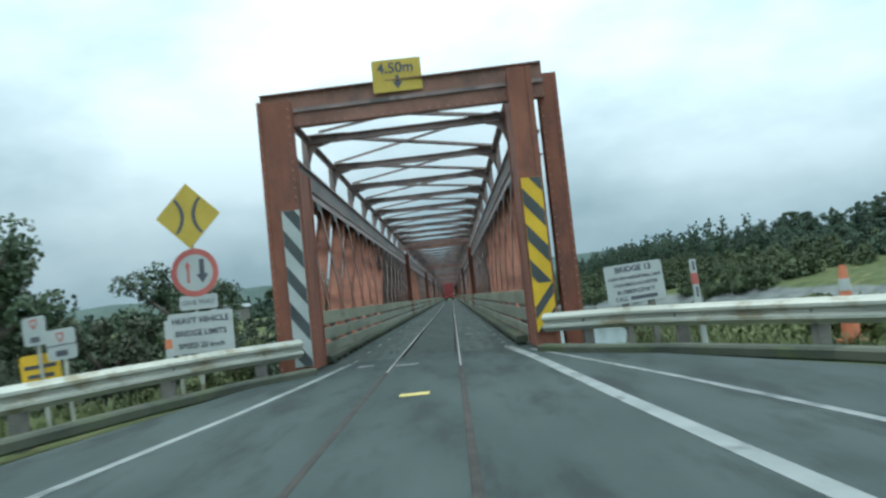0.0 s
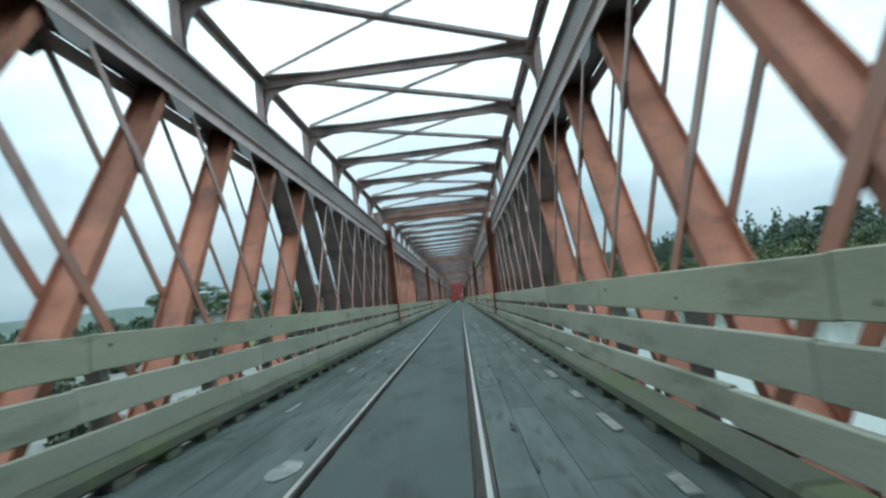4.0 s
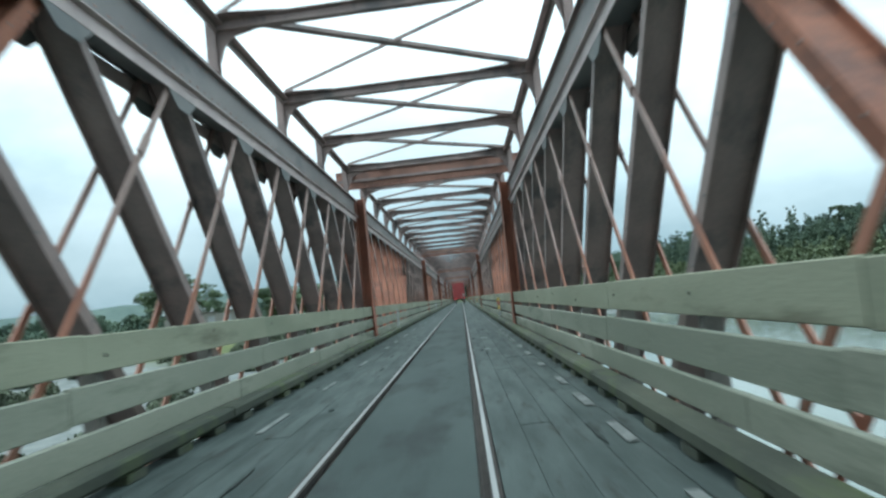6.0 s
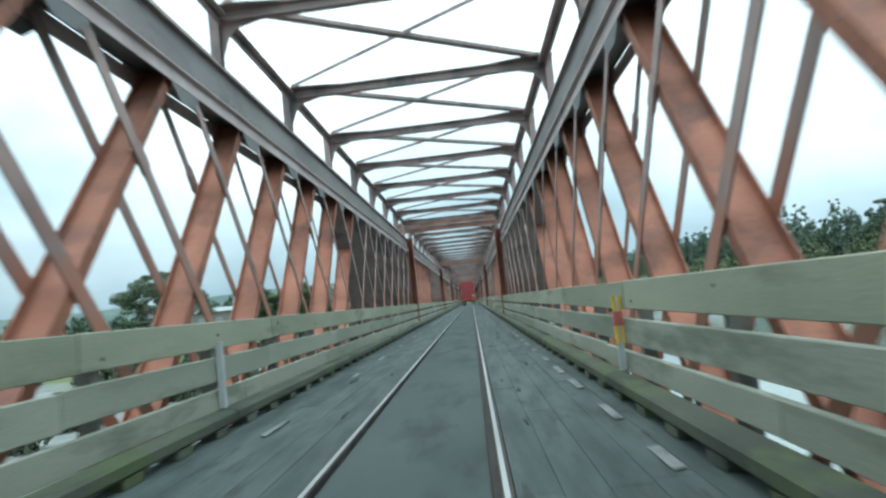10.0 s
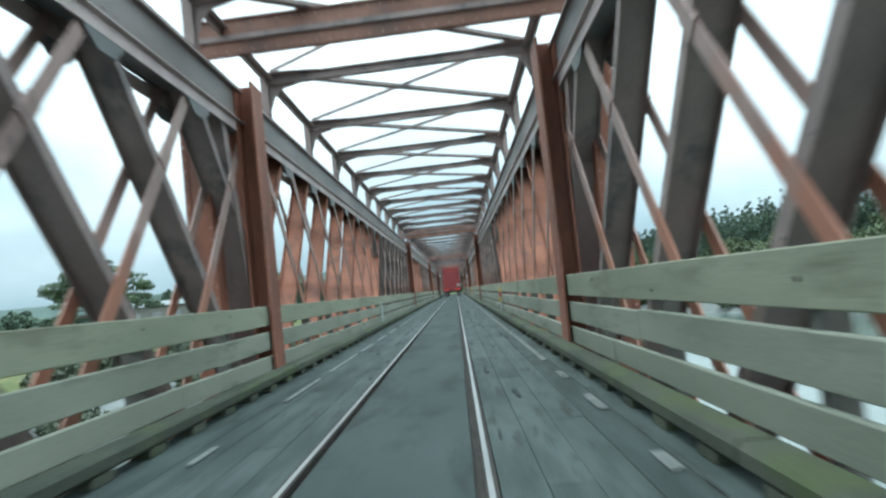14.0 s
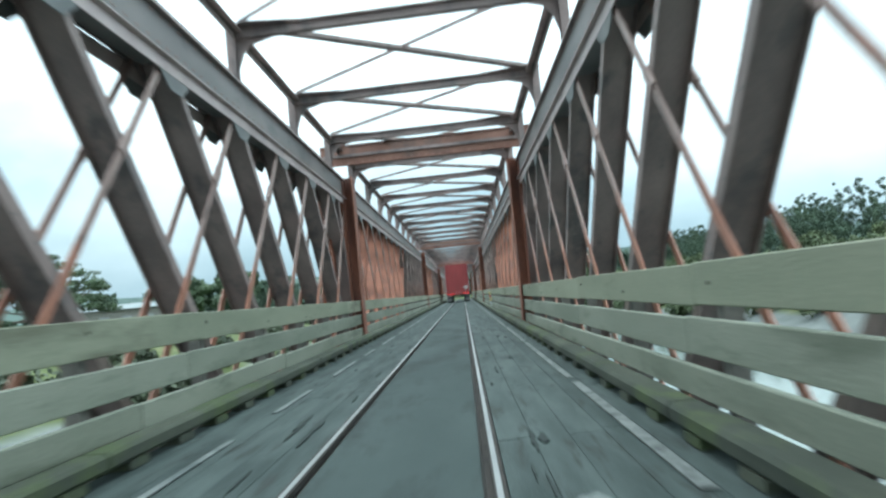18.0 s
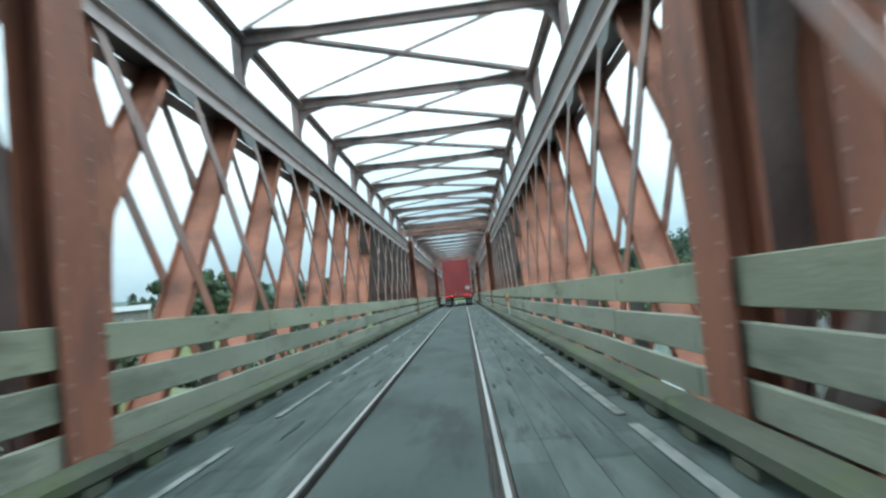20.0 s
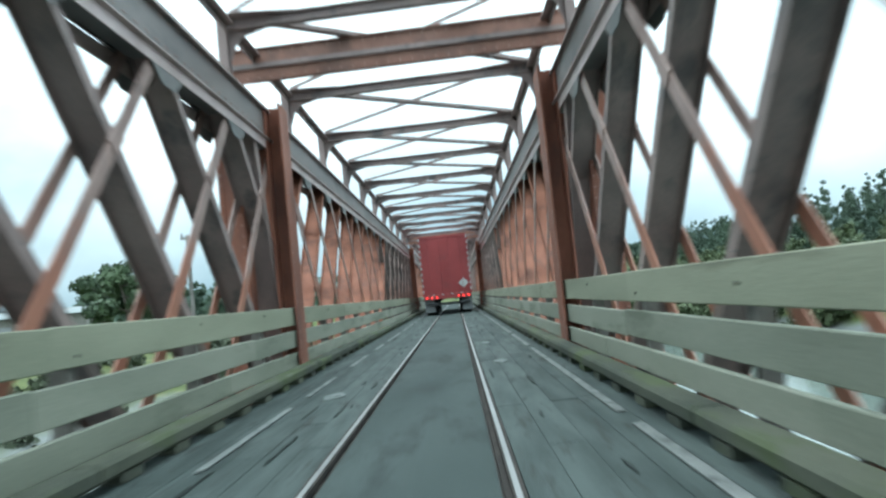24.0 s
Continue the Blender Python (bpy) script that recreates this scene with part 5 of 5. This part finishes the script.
for k in range(9500):
    side = rg.random()
    if side < 0.3:
        x, y = rg.uniform(3.6, 11), rg.uniform(-4.5, 6)
    elif side < 0.6:
        y = rg.uniform(-14, -2.2)
        x = -2.75 - 0.44 * (-2.2 - y) ** 0.92 - abs(rg.normal()) * 0.8
    else:
        y = rg.uniform(-12, -1.0)
        x = 2.75 + 0.55 * max(-2.2 - y, 0) ** 0.95 + abs(rg.normal()) * 1.3 + 0.25
    z = land(x, y) - 0.03
    h, a = rg.uniform(0.08, 0.32) * (1.6 if side < 0.3 else 1.0), rg.uniform(0, 2 * math.pi)
    dx, dy, w = math.cos(a), math.sin(a), rg.uniform(0.008, 0.02)
    b = len(gv)
    gv += [(x - dy * w, y + dx * w, z), (x + dy * w, y - dx * w, z), (x + dx * h * 0.25 + dy * w * 0.6, y + dy * h * 0.25 - dx * w * 0.6, z + h * 0.65), (x + dx * h * 0.25 - dy * w * 0.6, y + dy * h * 0.25 + dx * w * 0.6, z + h * 0.65), (x + dx * h * 0.6, y + dy * h * 0.6, z + h)]
    gf += [(b, b + 1, b + 2, b + 3), (b + 3, b + 2, b + 4)]
gm = bpy.data.meshes.new("grass")
gm.from_pydata(gv, [], gf)
gm.materials.append(LEAF_PALE)
tagged(new("grass", gm), "rank yellow-green grass at the foot of the guard rails", "grass", kind="stuff")

# the flat-topped conifers and the farm shed across the left bank
for k, (x, y, h, sp, shp) in enumerate(((-41.5, 222, 9.0, 3.7, "round"), (-62, 262, 11, 5, "round"), (-51, 258, 9, 4, "round"))):
    tree(x, y, land(x, y), h, sp, 400 + k, "dark spreading macrocarpa tree on the far bank" if shp == "flat" else "dark round tree on the far bank", shp, LEAF, "tree", "far bank trees", 0.55)
macrocarpa(-83, 233, land(-83, 233), 17.0, 12.0, 411)
shed = thing("farm_shed", "low farm shed with a pale iron roof on the far bank", "shed", at=pose(-100, 300, land(-100, 300) + 0.4, 0, 0, 18))
bm = bmesh.new()
box(bm, -14, 14, -5, 5, -0.8, 5.3)
part("wall", bm, POST_WOOD, shed, "dark weathered wall")
bm = bmesh.new()
ridge, eave = 6.9, 5.35
prism(bm, (-14.6, 0, 0), (14.6, 0, 0), [(0, ridge), (5.7, eave), (5.7, eave - 0.12), (0, ridge - 0.12), (-5.7, eave - 0.12), (-5.7, eave)], (0, 1, 0))
part("roof", bm, ROOF, shed, "pale corrugated roof")
for x in (-9, -3, 3, 9):
    bm = bmesh.new()
    box(bm, x - 1.3, x + 1.3, -5.06, -4.98, 0.0, 3.4)
    part("door", bm, TRUCK_GREY, shed, "grey sliding door")


def woods(name, label, spots, mat, seed, leaf, dense=1.0):
    """Far woods: many uneven crowns in one object."""
    rng = np.random.default_rng(seed)
    cs, ss, ks = [], [], []
    for x, y, z, h, w in spots:
        n = int(rng.integers(16, 24))
        for q in range(n):
            f = (q + 0.5) / n
            wid = w * (1.12 - f) ** 0.6 * rng.uniform(0.7, 1.2)
            cs.append(np.array([x + rng.normal() * wid * 0.5, y + rng.normal() * wid * 0.5, z + h * (0.10 + 0.84 * f) + rng.normal() * h * 0.02]))
            ss.append(wid * rng.uniform(0.45, 0.8))
            ks.append(int((20 + 60 * min(wid / w, 1.0)) * dense))
    ob = new(name, leaf_mesh(name, mat, cs, ss, ks, rng, (leaf * 0.5, leaf), 0.9, True))
    return tagged(ob, label, "woods", kind="stuff")


rw = random.Random(3)
spots = []
for k in range(430):
    y = 25 + 560 * rw.random() ** 1.15
    row = rw.choice((0, 0, 1, 2, 3))
    x = 84 + row * 11 + rw.uniform(-6, 6) + 18 * smooth(330, 560, y)
    z = land(x, y) - 0.5
    top = 1.0 + x * (0.135 + 0.065 * smooth(230, 290, y)) * (1 - 0.10 * row * (row < 2))
    spots.append((x, y, z, (top - z) * rw.uniform(0.72, 1.06), rw.uniform(2.2, 4.0)))
for k in range(130):
    x, y = rw.uniform(69, 85), rw.uniform(25, 150)
    spots.append((x, y, land(x, y) - 0.4, rw.uniform(3, 7), rw.uniform(2.0, 3.4)))
woods("forest", "dark mixed forest along the right bank of the river", spots, LEAF_HAZED, 21, 0.27, 1.2)
spots = []
for k in range(430):
    y = 95 + 240 * rw.random() ** 1.1
    x = shore(y) + 1.0 + 42 * rw.random() ** 2.0
    z = land(x, y) - 0.4
    spots.append((x, y, z, min(rw.uniform(2.2, 5.0), 1.0 + x * 0.10 - z), rw.uniform(1.4, 2.6)))
woods("forest_edge", "paler yellow-green shrubs at the foot of the forest", spots, LEAF_BANK, 24, 0.24)
spots = []
for k in range(190):
    y = rw.uniform(60, 620)
    x = -rw.uniform(120, 210) + 0.12 * max(y - 200, 0)
    spots.append((x, y, land(x, y) - 0.3, rw.uniform(5, 9.5), rw.uniform(2.5, 5)))
for k in range(110):
    x, y = rw.uniform(-150, 60), rw.uniform(340, 430)
    spots.append((x, y, land(x, y) - 0.3, rw.uniform(10.5, 14.5), rw.uniform(3, 5)))
woods("far_woods", "dark tree belt beyond the fields on the left bank", spots, LEAF_HAZED, 22, 0.55)
spots = []
for k in range(140):
    x, y = -rw.uniform(14, 60), rw.uniform(8, 130)
    spots.append((x, y, land(x, y) - 0.3, rw.uniform(0.8, 2.6), rw.uniform(0.8, 1.8)))
for k in range(210):
    y = rw.uniform(95, 205)
    x = -5.2 - 26 * rw.random() ** 1.6
    spots.append((x, y, land(x, y) - 0.3, rw.uniform(0.7, 1.6), rw.uniform(0.7, 1.4)))
woods("bank_scrub", "grey-green scrub on the gravel by the river", spots, LEAF_SCRUB, 23, 0.24)
tree(140, 280, land(140, 280), 24, 6.5, 500, "tall flat-topped tree rising above the forest", "flat", LEAF, "tree", "forest trees", 0.7)

# far hills
bm = bmesh.new()
n = 90
lo = [bm.verts.new((2600 * math.sin(a), 2600 * math.cos(a), -30)) for a in np.linspace(-2.0, 2.0, n)]
hi = [bm.verts.new((2750 * math.sin(a), 2750 * math.cos(a), 98 + 30 * noise.noise(Vector((a * 3, 0, 5))) + 12 * noise.noise(Vector((a * 17, 0, 5))))) for a in np.linspace(-2.0, 2.0, n)]
bk = [bm.verts.new((3100 * math.sin(a), 3100 * math.cos(a), -30)) for a in np.linspace(-2.0, 2.0, n)]
for k in range(n - 1):
    bm.faces.new((lo[k], lo[k + 1], hi[k + 1], hi[k]))
    bm.faces.new((hi[k], hi[k + 1], bk[k + 1], bk[k]))
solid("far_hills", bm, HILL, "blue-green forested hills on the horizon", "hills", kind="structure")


# power poles and wires over the left bank
def power_pole(x, y):
    z = land(x, y)
    t = thing("power_pole", "grey timber power pole with a cross arm and insulators", "power pole", "power poles", at=pose(x, y, z))
    bm = bmesh.new()
    cylinder(bm, (0, 0, -0.5), (0, 0, 10.5), 0.16, 0.11, 12)
    part("pole", bm, POST_WOOD, t)
    bm = bmesh.new()
    box(bm, -1.1, 1.1, -0.06, 0.06, 9.8, 9.95)
    part("cross_arm", bm, POST_WOOD, t)
    for q in (-1.0, -0.4, 0.4, 1.0):
        bm = bmesh.new()
        cylinder(bm, (q, 0, 9.95), (q, 0, 10.2), 0.05, 0.035, 8)
        part("insulator", bm, TRUCK_GREY, t)


POLES = [(-30, -60), (-40, 40)]
for x, y in POLES:
    power_pole(x, y)
for k in range(len(POLES) - 1):
    for q in (-1.0, 0.4):
        (xa, ya), (xb, yb) = POLES[k], POLES[k + 1]
        za, zb = land(xa, ya) + 10.2, land(xb, yb) + 10.2
        bm = bmesh.new()
        pts = [(xa + (xb - xa) * f + q, ya + (yb - ya) * f, za + (zb - za) * f - 6.0 * f * (1 - f)) for f in np.linspace(0, 1, 13)]
        for a, b in zip(pts, pts[1:]):
            cylinder(bm, a, b, 0.035, 0.035, 5)
        solid("power_line", bm, RUBBER, "thin dark overhead wire", "wire", "power lines")

# slim service post beside the bridge
z = land(-7.0, 148.6)
sp = thing("service_post", "slim grey post with a short cross arm beside the bridge", "post", at=pose(-7.0, 148.6, z))
bm = bmesh.new()
cylinder(bm, (0, 0, -0.4), (0, 0, 3.42 - z), 0.07, 0.05, 10)
part("pole", bm, POST_WOOD, sp)
bm = bmesh.new()
box(bm, -0.19, 0.19, -0.04, 0.04, 3.30 - z, 3.36 - z)
part("cross_arm", bm, POST_WOOD, sp)
for q in (-0.16, 0.16):
    bm = bmesh.new()
    cylinder(bm, (q, 0, 3.36 - z), (q, 0, 3.48 - z), 0.035, 0.025, 8)
    part("insulator", bm, TRUCK_GREY, sp)

# ---------------------------------------------------------------- deck planks
def plank_mesh(w, L):
    bm = bmesh.new()
    prism(bm, (0, 0.004, -0.037), (0, L - 0.004, -0.037), soft_rect(w - 0.003, 0.066, 0.002))
    return finish("plank", bm, TIMBER)


PW, PL = 0.235, SPAN / 8
shared = plank_mesh(PW, PL)
rp = random.Random(9)
rows = [RAIL_MID - 0.607 - PW * (k + 0.5) for k in range(6)] + [RAIL_MID + 0.607 + PW * (k + 0.5) for k in range(6)]
shorts = {}
for i, x in enumerate(rows):
    first = rp.uniform(0.35, 0.9) * PL
    for n in range(SPANS):
        runs = [0.0, first] + [first + PL * k for k in range(1, 8)] + [SPAN]
        for a, b in zip(runs, runs[1:]):
            L = round(b - a, 3)
            if abs(L - PL) > 0.01 and L not in shorts:
                shorts[L] = plank_mesh(PW, L)
            ob = new("plank", shared if abs(L - PL) < 0.01 else shorts[L])
            ob.parent = decks[n]
            ob.location = (x, a, -0.006 + rp.uniform(-0.003, 0.001))

# cross beams under the deck
bm = bmesh.new()
box(bm, -2.66, 2.66, -0.12, 0.12, -0.75, -0.41)
beam_mesh = finish("cross_beam", bm, UNDER)
for k in range(int((END - PIER) / 1.17)):
    ob = new("cross_beam", beam_mesh)
    ob.location = (0, PIER + 0.6 + 1.17 * k, 0)
    on_deck(ob)
